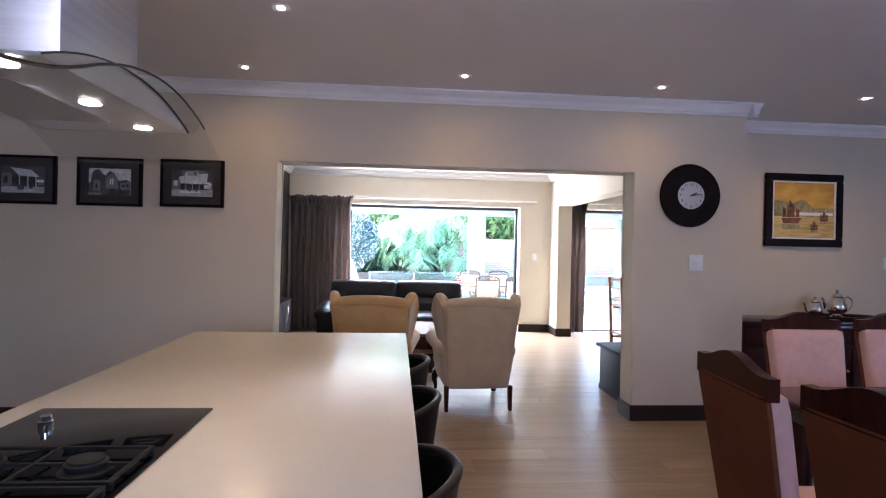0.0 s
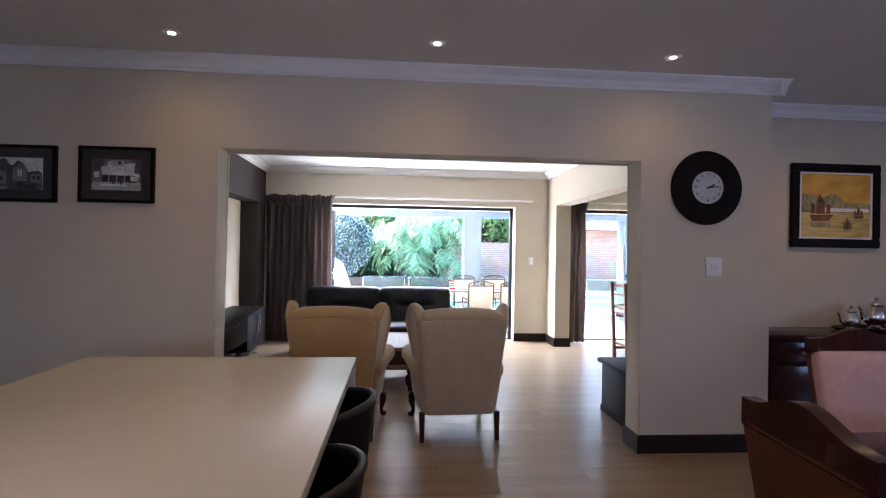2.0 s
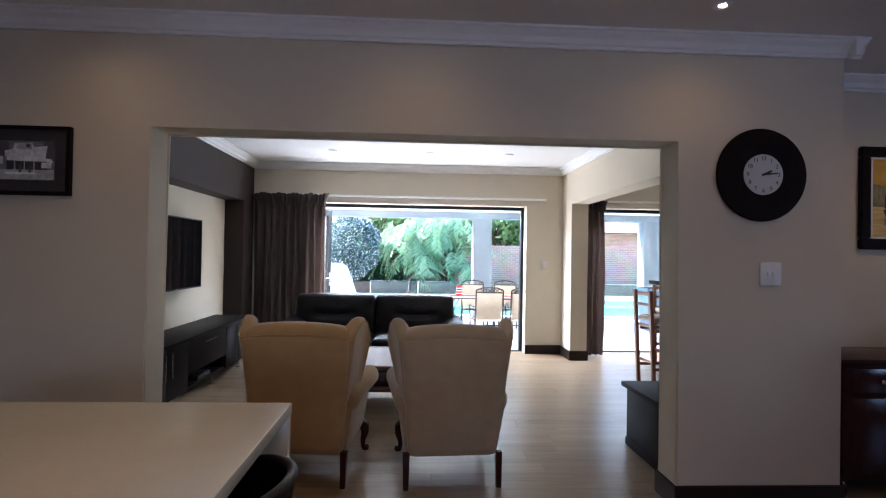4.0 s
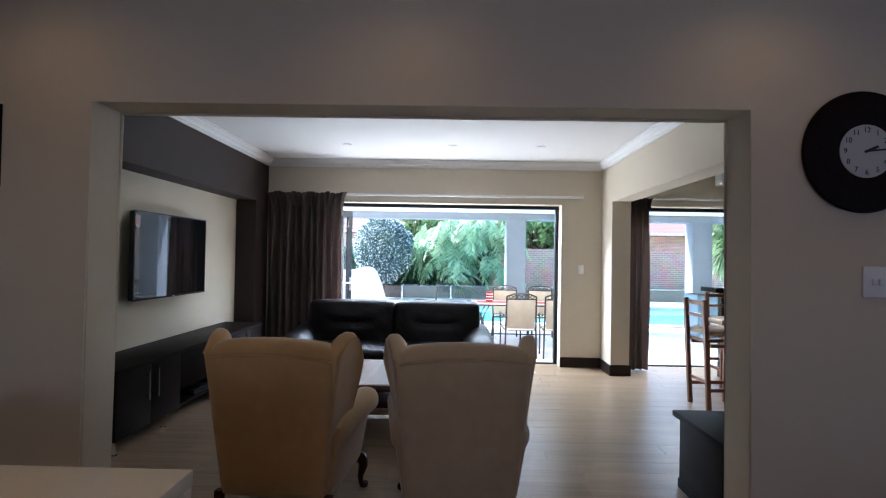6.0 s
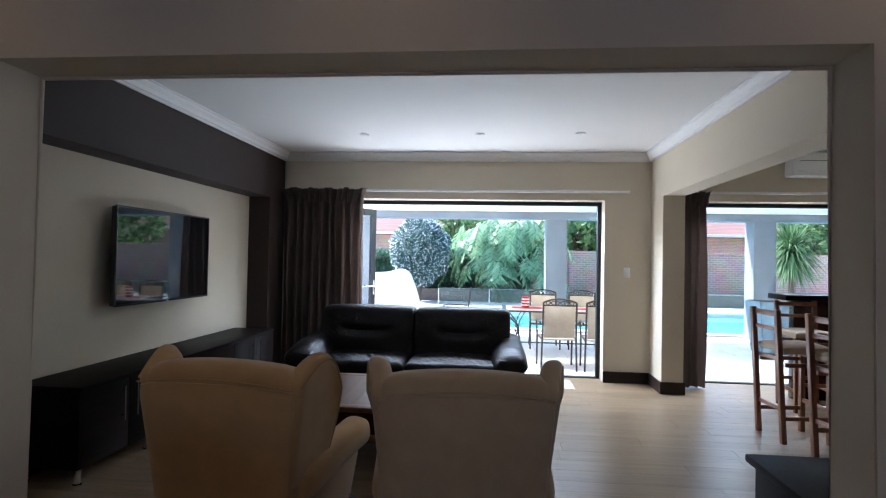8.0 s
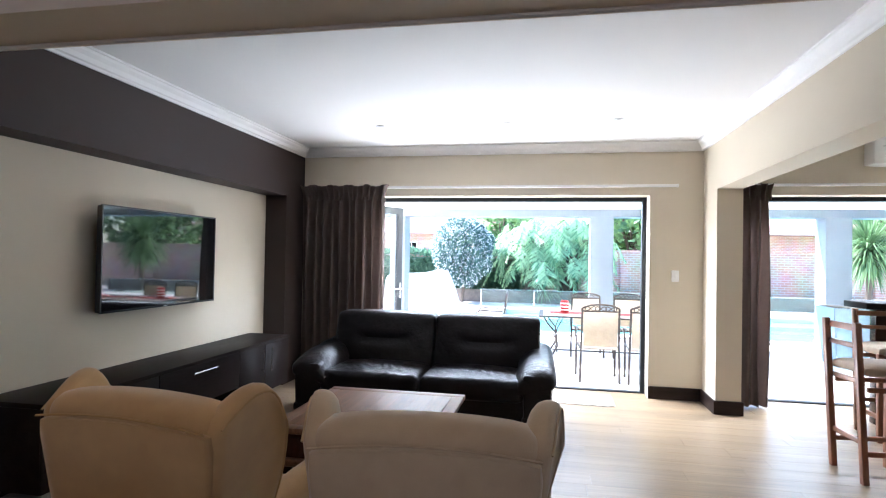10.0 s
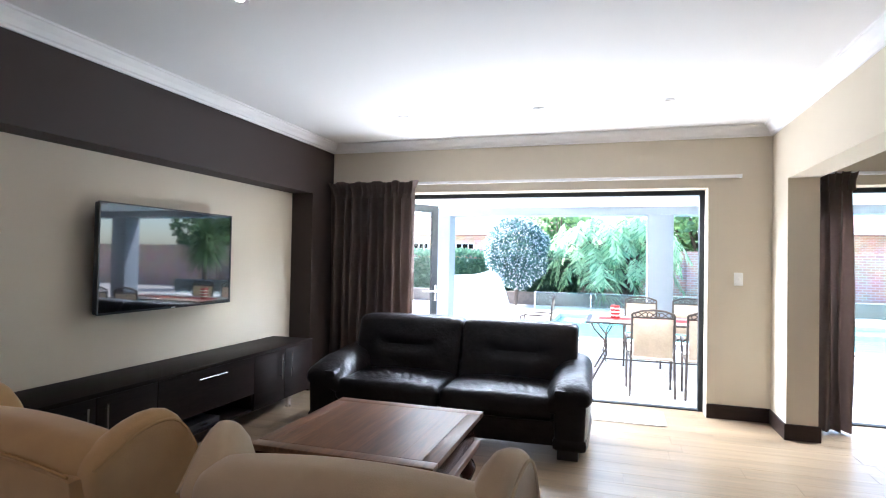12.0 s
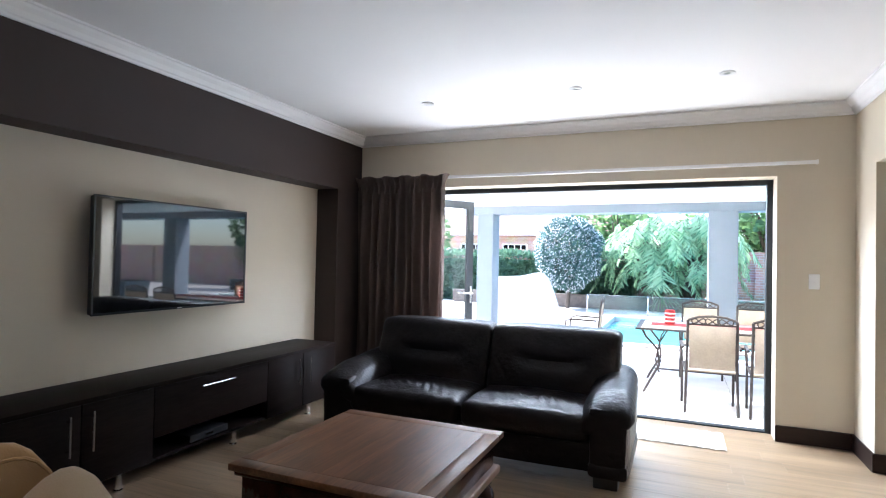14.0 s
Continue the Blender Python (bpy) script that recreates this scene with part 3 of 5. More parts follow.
media_cabinet()
dev = thing("media_player", "small black media player on the open cabinet shelf", "media player", pose(-1.36, 7.55, 0.128))
part("body", bbox(-0.09, 0.09, -0.17, 0.17, 0.004, 0.05, 0.004), M_PLASTICBLACK, dev)
for s in (-1, 1):
    part("foot", bbox(-0.06, 0.06, s * 0.13 - 0.012, s * 0.13 + 0.012, 0, 0.005, 0), M_PLASTICBLACK, dev)
part("display", bbox(0.0905, 0.0925, -0.04, 0.03, 0.02, 0.035, 0), M_SCREEN, dev)


def television():
    tv = thing("television", "black flat-screen television mounted on the niche wall", "television", pose(-1.552, 7.505, 1.388))
    W, H = 0.652, 0.375
    part("housing", bbox(-0.045, -0.004, -W + 0.004, W - 0.004, -H + 0.004, H - 0.004, 0.012), M_PLASTICBLACK, tv)
    b = bmesh.new()
    w = 0.011
    for y0, y1, z0, z1 in ((-W, W, H - w, H), (-W, -W + w, -H + w, H - w), (W - w, W, -H + w, H - w)):
        box(b, -0.004, 0.006, y0, y1, z0, z1)
    part("bezel", b, M_PLASTICBLACK, tv)
    part("lower_trim", bbox(-0.004, 0.008, -W, W, -H, -H + 0.015, 0.003), M_ALU, tv, "dark grey lower trim")
    part("screen", bbox(-0.003, 0.001, -W + w, W - w, -H + 0.015, H - w, 0), M_SCREEN, tv, "glossy black switched-off screen")
    part("logo_plate", bbox(0.008, 0.0095, -0.02, 0.02, -H + 0.004, -H + 0.011, 0), M_WHITE, tv)
    part("wall_bracket", bbox(-0.137, -0.045, -0.2, 0.2, -0.15, 0.15, 0.004), M_IRON, tv)


television()


def curtain(name_label, x0, x1, y, z0, z1, folds, seed):
    """A drawn-back curtain: deep folds with a gathered pencil-pleat heading."""
    rng = random.Random(seed)
    c = thing("curtain", name_label, "curtain", pose((x0 + x1) / 2, y, z0))
    n, rows, w, h = folds * 12, 26, x1 - x0, z1 - z0
    ph = [rng.uniform(-0.5, 0.5) for _ in range(folds + 1)]
    am = [rng.uniform(0.7, 1.25) for _ in range(folds + 1)]

    def surf(u, v):
        u = min(1.0, max(0.0, u + 0.034 * math.sin(u * 9 + seed + 0.8 * v) + 0.014 * math.sin(u * 29 + seed * 2)))
        k = u * folds
        i = min(folds - 1, int(k))
        f = k - i
        a = am[i] * (1 - f) + am[i + 1] * f
        p = ph[i] * (1 - f) + ph[i + 1] * f
        amp = (0.062 * a) * (0.75 + 0.25 * (1 - v))
        x = (u - 0.5) * w * (1.0 + 0.05 * (1 - v) * (1 if u > 0.5 else 0.2)) + 0.012 * math.sin(2 * math.pi * k * 0.5 + 4 * v + p)
        yy = amp * math.sin(2 * math.pi * k + p * (1 + 0.5 * v)) + 0.012 * math.sin(5 * v + 9 * u)
        return x, yy, v * h * 0.955
    b = bmesh.new()
    grid = [[b.verts.new(surf(i / n, j / rows)) for i in range(n + 1)] for j in range(rows + 1)]
    for j in range(rows):
        for i in range(n):
            b.faces.new((grid[j][i], grid[j][i + 1], grid[j + 1][i + 1], grid[j + 1][i]))
    bmesh.ops.solidify(b, geom=b.faces[:], thickness=0.003)
    part("drape", b, M_CURTAIN, c, smooth=80)
    b = bmesh.new()
    nh = folds * 24
    rows2 = 6
    grid = []
    for j in range(rows2 + 1):
        v = j / rows2
        row = []
        for i in range(nh + 1):
            u = i / nh
            k = 2 * math.pi * (u + 0.012 * math.sin(u * 17 + seed)) * folds * 1.7
            puff = 0.45 + 0.75 * abs(2 * v - 0.9)
            row.append(b.verts.new(((u - 0.5) * w * (1.0 + 0.09 * v * v), -0.022 - 0.020 * v + 0.048 * puff * math.sin(k) + 0.014 * math.sin(23 * u), h * (0.935 + 0.075 * v) + 0.014 * math.sin(k + 1) * v + 0.010 * math.sin(31 * u + seed) * v)))
        grid.append(row)
    for j in range(rows2):
        for i in range(nh):
            b.faces.new((grid[j][i], grid[j][i + 1], grid[j + 1][i + 1], grid[j + 1][i]))
    bmesh.ops.solidify(b, geom=b.faces[:], thickness=0.004)
    part("heading", b, M_CURTAIN, c, "gathered pleated heading", smooth=80)
    return c


curtain("dark brown pleated curtain drawn back beside the doors", -1.385, -0.405, 9.655, 0.015, 2.215, 10, 3)
curtain("dark brown pleated curtain drawn back beside the bar doors", 3.25, 3.585, 9.655, 0.015, 2.215, 4, 8)


def curtain_rail(x0, x1, z):
    r = thing("curtain_rail", "slim white curtain track on the wall", "curtain rail", pose((x0 + x1) / 2, FY - 0.05, z))
    h = (x1 - x0) / 2
    part("track", bbox(-h, h, -0.014, 0.014, -0.014, 0.014, 0.004), M_CORNICE, r)
    for i in range(4):
        x = -h + 0.15 + i * (2 * h - 0.3) / 3
        part("bracket", bbox(x - 0.012, x + 0.012, 0.012, 0.05, -0.01, 0.01, 0.002), M_CORNICE, r)
    for s in (-1, 1):
        part("end_cap", bbox(s * h - 0.008, s * h + 0.008, -0.018, 0.018, -0.018, 0.018, 0.004), M_CORNICE, r)


curtain_rail(-1.40, 2.74, 2.235)
curtain_rail(3.32, 6.9, 2.235)


def door_leaf(parent_name, m, w, h, label):
    """An aluminium glass leaf, hinged at its origin, along +x."""
    d = thing(parent_name, label, "door", m)
    s = 0.085
    b = bmesh.new()
    quad_frame(b, 0, w, 0.02, h, s, -0.02, 0.02)
    part("leaf_frame", b, M_ALU, d, smooth=None)
    g = part("pane", bbox(s, w - s, -0.004, 0.004, 0.02 + s, h - s, 0), M_GLASS, d)
    g.visible_shadow = False
    for y in (-1, 1):
        b = bmesh.new()
        tube(b, [(w - 0.03, y * 0.02, 1.02), (w - 0.03, y * 0.06, 1.02), (w - 0.15, y * 0.06, 1.02)], 0.009, 8)
        part("lever_handle", b, M_CHROME, d, "chrome lever handle")
    part("lock_plate", bbox(w - 0.045, w - 0.015, -0.026, 0.026, 0.9, 1.1, 0.003), M_STEEL, d)
    return d


def door_frame(name, x0, x1, z1):
    b = bmesh.new()
    box(b, x0, x1, FY + 0.19, FY2 - 0.005, z1 - 0.045, z1 - 0.002)
    box(b, x0 + 0.002, x0 + 0.045, FY + 0.19, FY2 - 0.005, 0.012, z1 - 0.045)
    box(b, x1 - 0.045, x1 - 0.002, FY + 0.19, FY2 - 0.005, 0.012, z1 - 0.045)
    box(b, x0, x1, FY + 0.19, FY2 - 0.005, -0.005, 0.012)
    return structure(name, b, M_ALU, "black aluminium folding door frame", "door frame")


door_frame("door_1", WX0, WX1, WZ)
door_frame("door_2", BX0, BX1, WZ)
door_leaf("folding_door_leaf", pose(-0.868, 10.178, 0.0, 0, 0, 55), 0.66, 2.085, "open black aluminium glass door leaf folded outwards")


def wall_switch(m, w, h, label, rockers=1):
    s = thing("light_switch", label, "light switch", m)
    part("plate", bbox(-w / 2, w / 2, -0.009, 0.001, -h / 2, h / 2, 0.004), M_WHITE, s)
    for i in range(rockers):
        x = (i - (rockers - 1) / 2) * 0.03
        part("rocker", shift(bbox(-0.010, 0.010, -0.006, 0.002, -0.014, 0.014, 0.002), x, -0.010, 0, 5), M_WHITE, s)


wall_switch(pose(2.90, KY, 1.342), 0.125, 0.135, "square white double light switch on the cream wall", 2)
wall_switch(pose(2.735, FY, 1.29), 0.075, 0.12, "white light switch beside the patio doors")
wall_switch(pose(5.21, DY, 1.36), 0.08, 0.12, "white light switch on the dining wall")


def downlight(x, y, on):
    d = thing("downlight", "recessed ceiling downlight with a white rim, " + ("switched on" if on else "switched off"), "downlight", pose(x, y, CEIL), "ceiling downlights")
    b = bmesh.new()
    lathe(b, [(0.036, -0.001), (0.048, -0.001), (0.050, -0.005), (0.046, -0.009), (0.036, -0.006)], (0, 0, 0), 24)
    part("rim", b, M_WHITE, d)
    part("bulb", lathe(bmesh.new(), [(0.034, -0.0015), (0.034, -0.004), (0.02, -0.006)], (0, 0, 0), 20), M_LAMP if on else M_LAMPOFF, d)
    if on:
        l = bpy.data.lights.new("downlight_beam", "SPOT")
        l.energy, l.spot_size, l.spot_blend, l.shadow_soft_size, l.color = (0.75 if y > 4 and x < 3 else DOWN_W) if y < KY else 0.15, radians(150), 1.0, 0.012, (1.0, 0.62, 0.28)
        o = new("downlight_beam", l)
        o.matrix_world = look((x, y, CEIL - 0.012), (x, y, 0))


DOWN_W = 3.3
for x, y in ((-0.28, 3.37), (-0.75, 4.43), (0.84, 4.40), (2.37, 4.45), (4.10, 4.50), (1.2, 2.6), (2.7, 2.6)):
    downlight(x, y, True)
for x, y in ((-0.19, 8.735), (1.02, 8.73), (2.03, 8.71), (-0.15, 6.39), (1.02, 6.39), (2.03, 6.39)):
    downlight(x, y, y < 7 and x < 0)


def low_cabinet():
    c = thing("low_cabinet", "low dark wood cabinet with an overhanging top behind the wall", "cabinet", pose(2.76, 5.53, 0))
    part("body", bbox(-0.27, 0.26, -0.42, 0.40, 0.0, 0.435, 0.003), M_DARKWOOD, c)
    part("top", bbox(-0.305, 0.27, -0.425, 0.435, 0.437, 0.475, 0.008), M_DARKWOOD, c)
    part("plinth_moulding", bbox(-0.278, 0.265, -0.42, 0.408, 0.0, 0.06, 0.006), M_DARKWOOD, c)


low_cabinet()

mat_ = thing("door_mat", "small cream woven mat at the patio door", "mat", pose(1.76, 9.56, 0))
b = bmesh.new()
nx, ny = 30, 24
gr = [[b.verts.new((-0.36 + 0.70 * i / nx, -0.27 + 0.48 * j / ny, 0.010 + 0.003 * math.sin(i * 1.6) + 0.004 * noise.noise(Vector((i * 0.4, j * 0.4, 2))))) for i in range(nx + 1)] for j in range(ny + 1)]
for j in range(ny):
    for i in range(nx):
        b.faces.new((gr[j][i], gr[j][i + 1], gr[j + 1][i + 1], gr[j + 1][i]))
bmesh.ops.solidify(b, geom=b.faces[:], thickness=0.008)
part("weave", b, material("cream_rug", (0.62, 0.58, 0.50), 0.95, vary=0.1, scale=40, bump=0.3, bump_scale=120), mat_)


# ---- bar room ----
def bar_stool(m, label):
    s = thing("bar_stool", label, "bar stool", m, "wooden bar stools at the bar")
    for sx in (-1, 1):
        part("back_leg", shift(bbox(-0.02, 0.02, -0.02, 0.02, 0, 1.06, 0.004), sx * 0.18, -0.19, 0, 3), M_TEAK, s)
        part("front_leg", bbox(sx * 0.18 - 0.02, sx * 0.18 + 0.02, 0.15, 0.19, 0, 0.72, 0.004), M_TEAK, s)
        for z in (0.20, 0.62):
            part("side_rail", bbox(sx * 0.18 - 0.011, sx * 0.18 + 0.011, -0.18, 0.16, z - 0.017, z + 0.017, 0.003), M_TEAK, s)
    for z in (0.27, 0.66):
        for y in (-0.195, 0.17):
            part("cross_rail", bbox(-0.17, 0.17, y - 0.011, y + 0.011, z - 0.017, z + 0.017, 0.003), M_TEAK, s)
    for z, t in ((0.90, 0.016), (1.02, 0.022)):
        part("back_rail", bbox(-0.18, 0.18, -0.235, -0.213, z - t, z + t, 0.004), M_TEAK, s)
    part("seat_cushion", rbox(0.40, 0.39, 0.075, 0.035, 5, lambda p: (p.x, p.y - 0.01, p.z + 0.735 + 0.012 * (1 - (p.x / 0.2) ** 2))), material("beige_suede", (0.40, 0.31, 0.23), 0.9, vary=0.1, scale=20) if "beige_suede" not in bpy.data.materials else bpy.data.materials["beige_suede"], s, "beige padded seat")
    return s


first = bar_stool(pose(3.67, 7.91, 0, 0, 0, -86), "teak bar stool with a beige padded seat")
for x, y, a in ((3.79, 7.28, -84), (4.28, 8.88, 178), (4.95, 8.86, 182)):
    copy_thing(first, pose(x, y, 0, 0, 0, a))
bar = thing("bar_counter", "tall bar counter with a dark plank top", "bar counter", pose(5.05, 9.33, 0, 0, 0, 90))
part("top", bbox(-0.20, 0.20, -0.95, 0.85, 1.05, 1.11, 0.012), M_DARKWOOD, bar)
part("front", bbox(-0.05, 0.05, -0.7, 0.7, 0.0, 1.05, 0.004), M_MAHOG, bar)
ac = thing("air_conditioner", "white wall-mounted split air conditioner over the doors", "air conditioner", pose(4.95, FY - 0.001, 2.41))
part("casing", rbox(0.95, 0.20, 0.27, 0.03, 5, lambda p: (p.x, p.y - 0.10 - 0.02 * p.z, p.z + 0.135)), M_WHITE, ac)
part("louvre", shift(bbox(-0.42, 0.42, -0.004, 0.004, -0.03, 0.03, 0.002), 0, -0.19, 0.045, 35), M_WHITE, ac)
part("grille", bbox(-0.4, 0.4, -0.205, -0.2, 0.17, 0.175, 0), M_PLASTICBLACK, ac)

# ---- patio and garden ----
def leaf_cloud(name, mat, parent, count, size, place, seed, droop=0.3):
    """Many small pointed leaves; place(rng) gives a point and an outward direction."""
    rng = random.Random(seed)
    verts, faces = [], []
    for _ in range(count):
        p, out = place(rng)
        d = (Vector(out) + Vector((rng.gauss(0, 0.5), rng.gauss(0, 0.5), rng.gauss(0, 0.5) - droop))).normalized()
        side = d.cross(Vector((rng.gauss(0, 1), rng.gauss(0, 1), rng.gauss(0, 1)))).normalized()
        up = d.cross(side)
        l = size * rng.uniform(0.6, 1.35)
        w = l * 0.32
        i = len(verts)
        p = Vector(p)
        verts += [p, p + d * l * 0.5 + side * w + up * w * 0.2, p + d * l, p + d * l * 0.5 - side * w + up * w * 0.2]
        faces += [(i, i + 1, i + 2), (i, i + 2, i + 3)]
    me = bpy.data.meshes.new(name)
    me.from_pydata(verts, [], faces)
    me.materials.append(mat)
    o = new(name, me)
    o.parent = parent
    return o


def leaf_material(name, c1, c2, rough=0.5):
    m = bpy.data.materials.new(name)
    m.use_nodes = True
    N, nt = m.node_tree.nodes, m.node_tree
    b = N["Principled BSDF"]
    geo, mx = N.new("ShaderNodeNewGeometry"), N.new("ShaderNodeMix")
    mx.data_type = "RGBA"
    mx.inputs["A"].default_value, mx.inputs["B"].default_value = (*c1, 1), (*c2, 1)
    nt.links.new(geo.outputs["Random Per Island"], mx.inputs["Factor"])
    nt.links.new(mx.outputs["Result"], b.inputs["Base Color"])
    b.inputs["Roughness"].default_value = rough
    tl, ad = N.new("ShaderNodeBsdfTranslucent"), N.new("ShaderNodeMixShader")
    ad.inputs[0].default_value = 0.4
    nt.links.new(mx.outputs["Result"], tl.inputs["Color"])
    nt.links.new(b.outputs[0], ad.inputs[1])
    nt.links.new(tl.outputs[0], ad.inputs[2])
    nt.links.new(ad.outputs[0], N["Material Output"].inputs["Surface"])
    return m


M_LEAF = leaf_material("garden_leaf", (0.07, 0.15, 0.06), (0.20, 0.32, 0.12))
M_LEAFDARK = leaf_material("hedge_leaf", (0.06, 0.14, 0.09), (0.16, 0.27, 0.16))
M_BUSHLEAF = leaf_material("bush_leaf", (0.05, 0.11, 0.105), (0.12, 0.20, 0.17))
M_PHILO = leaf_material("philodendron_leaf", (0.09, 0.27, 0.13), (0.51, 0.70, 0.41), 0.40)
M_PETAL = leaf_material("white_petal", (0.74, 0.76, 0.80), (0.86, 0.86, 0.88))
M_YUCCA = leaf_material("yucca_leaf", (0.07, 0.14, 0.05), (0.20, 0.30, 0.14))
M_BARK = material("bark", (0.11, 0.085, 0.065), 0.9, vary=0.3, scale=20, stretch=(1, 1, 0.3), bump=0.4, bump_scale=30)
M_BRICK = brick_material("red_brick", (0.53, 0.34, 0.26), (0.45, 0.27, 0.20), (0.55, 0.50, 0.44))
M_TILE = material("patio_tile", (0.80, 0.77, 0.72), 0.5, vary=0.06, scale=4, rand=0.04)
M_PAVE = material("garden_paving", (0.58, 0.54, 0.48), 0.8, vary=0.12, scale=3)
M_GRASS = material("lawn", (0.07, 0.13, 0.04), 0.9, vary=0.35, scale=8, bump=0.4, bump_scale=50)
M_STONE = material("planter_stone", (0.16, 0.13, 0.11), 0.85, vary=0.3, scale=7, bump=0.3, bump_scale=25)
M_ROOF = material("red_roof_tile", (0.24, 0.135, 0.105), 0.8, vary=0.2, scale=6, stretch=(1, 4, 1))
M_IRONBROWN = material("bronze_iron", (0.055, 0.040, 0.032), 0.5, metal=0.3, vary=0.15, scale=30)
M_SLING = material("beige_sling", (0.44, 0.35, 0.26), 0.8, vary=0.1, scale=60)
M_RED = material("red_cloth", (0.42, 0.03, 0.03), 0.7, vary=0.15, scale=20)

POOL = (0.2, 10.5, 15.0, 20.0)
bm = bmesh.new()
px0, px1, py0, py1 = POOL
for a, b_, c, d in ((-300, px0, 14.72, 300), (px1, 300, 14.72, 300), (px0, px1, 14.72, py0), (px0, px1, py1, 300)):
    vs = [bm.verts.new(q) for q in ((a, c, -0.05), (b_, c, -0.05), (b_, d, -0.05), (a, d, -0.05))]
    bm.faces.new(vs)
for a, b_ in (((px0, py0), (px1, py0)), ((px1, py0), (px1, py1)), ((px1, py1), (px0, py1)), ((px0, py1), (px0, py0))):
    bm.faces.new([bm.verts.new(q) for q in ((*a, -0.05), (*b_, -0.05), (*b_, -1.4), (*a, -1.4))])
bm.faces.new([bm.verts.new(q) for q in ((px0, py0, -1.4), (px1, py0, -1.4), (px1, py1, -1.4), (px0, py1, -1.4))])
bm.faces.new([bm.verts.new(q) for q in ((-300, -300, -0.06), (300, -300, -0.06), (300, FY2, -0.06), (-300, FY2, -0.06))])
structure("ground", bm, M_PAVE, "pale sunlit garden paving round the pool", "ground")
water = bpy.data.materials.new("pool_water")
water.use_nodes = True
wb = water.node_tree.nodes["Principled BSDF"]
wb.inputs["Base Color"].default_value, wb.inputs["Roughness"].default_value = (0.16, 0.52, 0.55, 1), 0.06
wz, wbp = water.node_tree.nodes.new("ShaderNodeTexNoise"), water.node_tree.nodes.new("ShaderNodeBump")
wz.inputs["Scale"].default_value, wbp.inputs["Strength"].default_value, wbp.inputs["Distance"].default_value = 3.0, 0.25, 0.05
water.node_tree.links.new(wz.outputs["Fac"], wbp.inputs["Height"])
water.node_tree.links.new(wbp.outputs["Normal"], wb.inputs["Normal"])
bm = bmesh.new()
bm.faces.new([bm.verts.new(q) for q in ((px0, py0, -0.14), (px1, py0, -0.14), (px1, py1, -0.14), (px0, py1, -0.14))])
structure("water", bm, water, "turquoise swimming pool water", "water")
bm = bmesh.new()
for a, b_, c, d in ((px0 - 0.3, px1 + 0.3, py0 - 0.3, py0), (px0 - 0.3, px1 + 0.3, py1, py1 + 0.3), (px0 - 0.3, px0, py0, py1), (px1, px1 + 0.3, py0, py1)):
    box(bm, a, b_, c, d, -0.05, -0.01)
structure("trim_8", bm, M_WHITEPAINT, "pale pool coping", "coping")

bm = bmesh.new()
box(bm, -9, 13, FY2, 14.72, -0.3, -0.032)
PATIO = structure("pavement", bm, M_SUB, "pale tiled patio floor", "patio")
bm = bmesh.new()
box(bm, -1.95, 13, FY2 + 0.002, 14.2, 2.385, 2.75)
structure("patio_ceiling", bm, M_WHITEPAINT, "white painted patio ceiling", "ceiling")
bm = bmesh.new()
box(bm, -1.95, 13, 14.2, 14.6, 2.245, 2.75)
structure("patio_beam", bm, M_GREYPAINT, "blue-grey rendered patio beam", "beam")
for i, x in enumerate((-1.66, 2.18, 6.10)):
    w = 0.30 if i == 0 else 0.41
    c = thing("patio_column", "square blue-grey rendered patio column", "column", pose(x + w / 2, 14.4, -0.03), "patio columns")
    part("shaft", bbox(-w / 2, w / 2, -0.2, 0.2, 0, 2.275, 0.012), M_GREYPAINT, c)
    part("plinth", bbox(-w / 2 - 0.015, w / 2 + 0.015, -0.215, 0.215, 0, 0.12, 0.006), M_GREYPAINT, c)
bm = bmesh.new()
box(bm, X1 + 0.2, 13, FY2 - 0.3, FY2, -0.03, 2.75)
box(bm, -9, NX - 0.22, FY2 - 0.3, FY2, -0.03, 2.75)
structure("wall_outer", bm, M_WHITEPAINT, "white rendered outer house wall", "wall")

gw = thing("garden_wall", "red face-brick boundary wall with a coping", "wall", pose(0, 25, -0.05))
part("brickwork", bbox(-40, 40, 0, 0.23, 0, 1.80, 0), M_BRICK, gw)
part("coping", bbox(-40, 40, -0.03, 0.26, 1.80, 1.88, 0.01), M_BRICK, gw)
for x in (-12, -4, 4.2, 12.5, 20):
    part("pier", bbox(x - 0.18, x + 0.18, -0.1, 0.0, 0, 1.80, 0), M_BRICK, gw)
pl = thing("planter_wall", "low dark stone planter wall behind the pool", "planter", pose(3.5, 22.6, -0.05))
part("wall", bbox(-9, 9, 0, 0.25, 0, 0.42, 0.02), M_STONE, pl)
part("soil", bbox(-9, 9, 0.25, 2.1, 0, 0.36, 0), M_BARK, pl)
ww = thing("white_garden_wall", "white rendered curved garden wall with a sloping end", "wall", pose(-0.18, 17, -0.05))
b = bmesh.new()
prism(b, [(-7.5, 0), (-0.50, 0), (-0.56, 0.40), (-0.68, 0.78), (-0.80, 1.08), (-0.93, 1.18), (-1.08, 1.19), (-1.40, 1.09), (-2.2, 1.07), (-2.36, 1.02), (-2.42, 0.85), (-2.44, 0)], "y", 0, 0.25)
bmesh.ops.bevel(b, geom=b.edges[:], offset=0.02, segments=2, affect="EDGES")
part("wall", b, M_WHITEPAINT, ww)
fe = thing("glass_pool_fence", "low frameless glass pool fence with steel posts", "fence", pose(0, 20.6, -0.02))
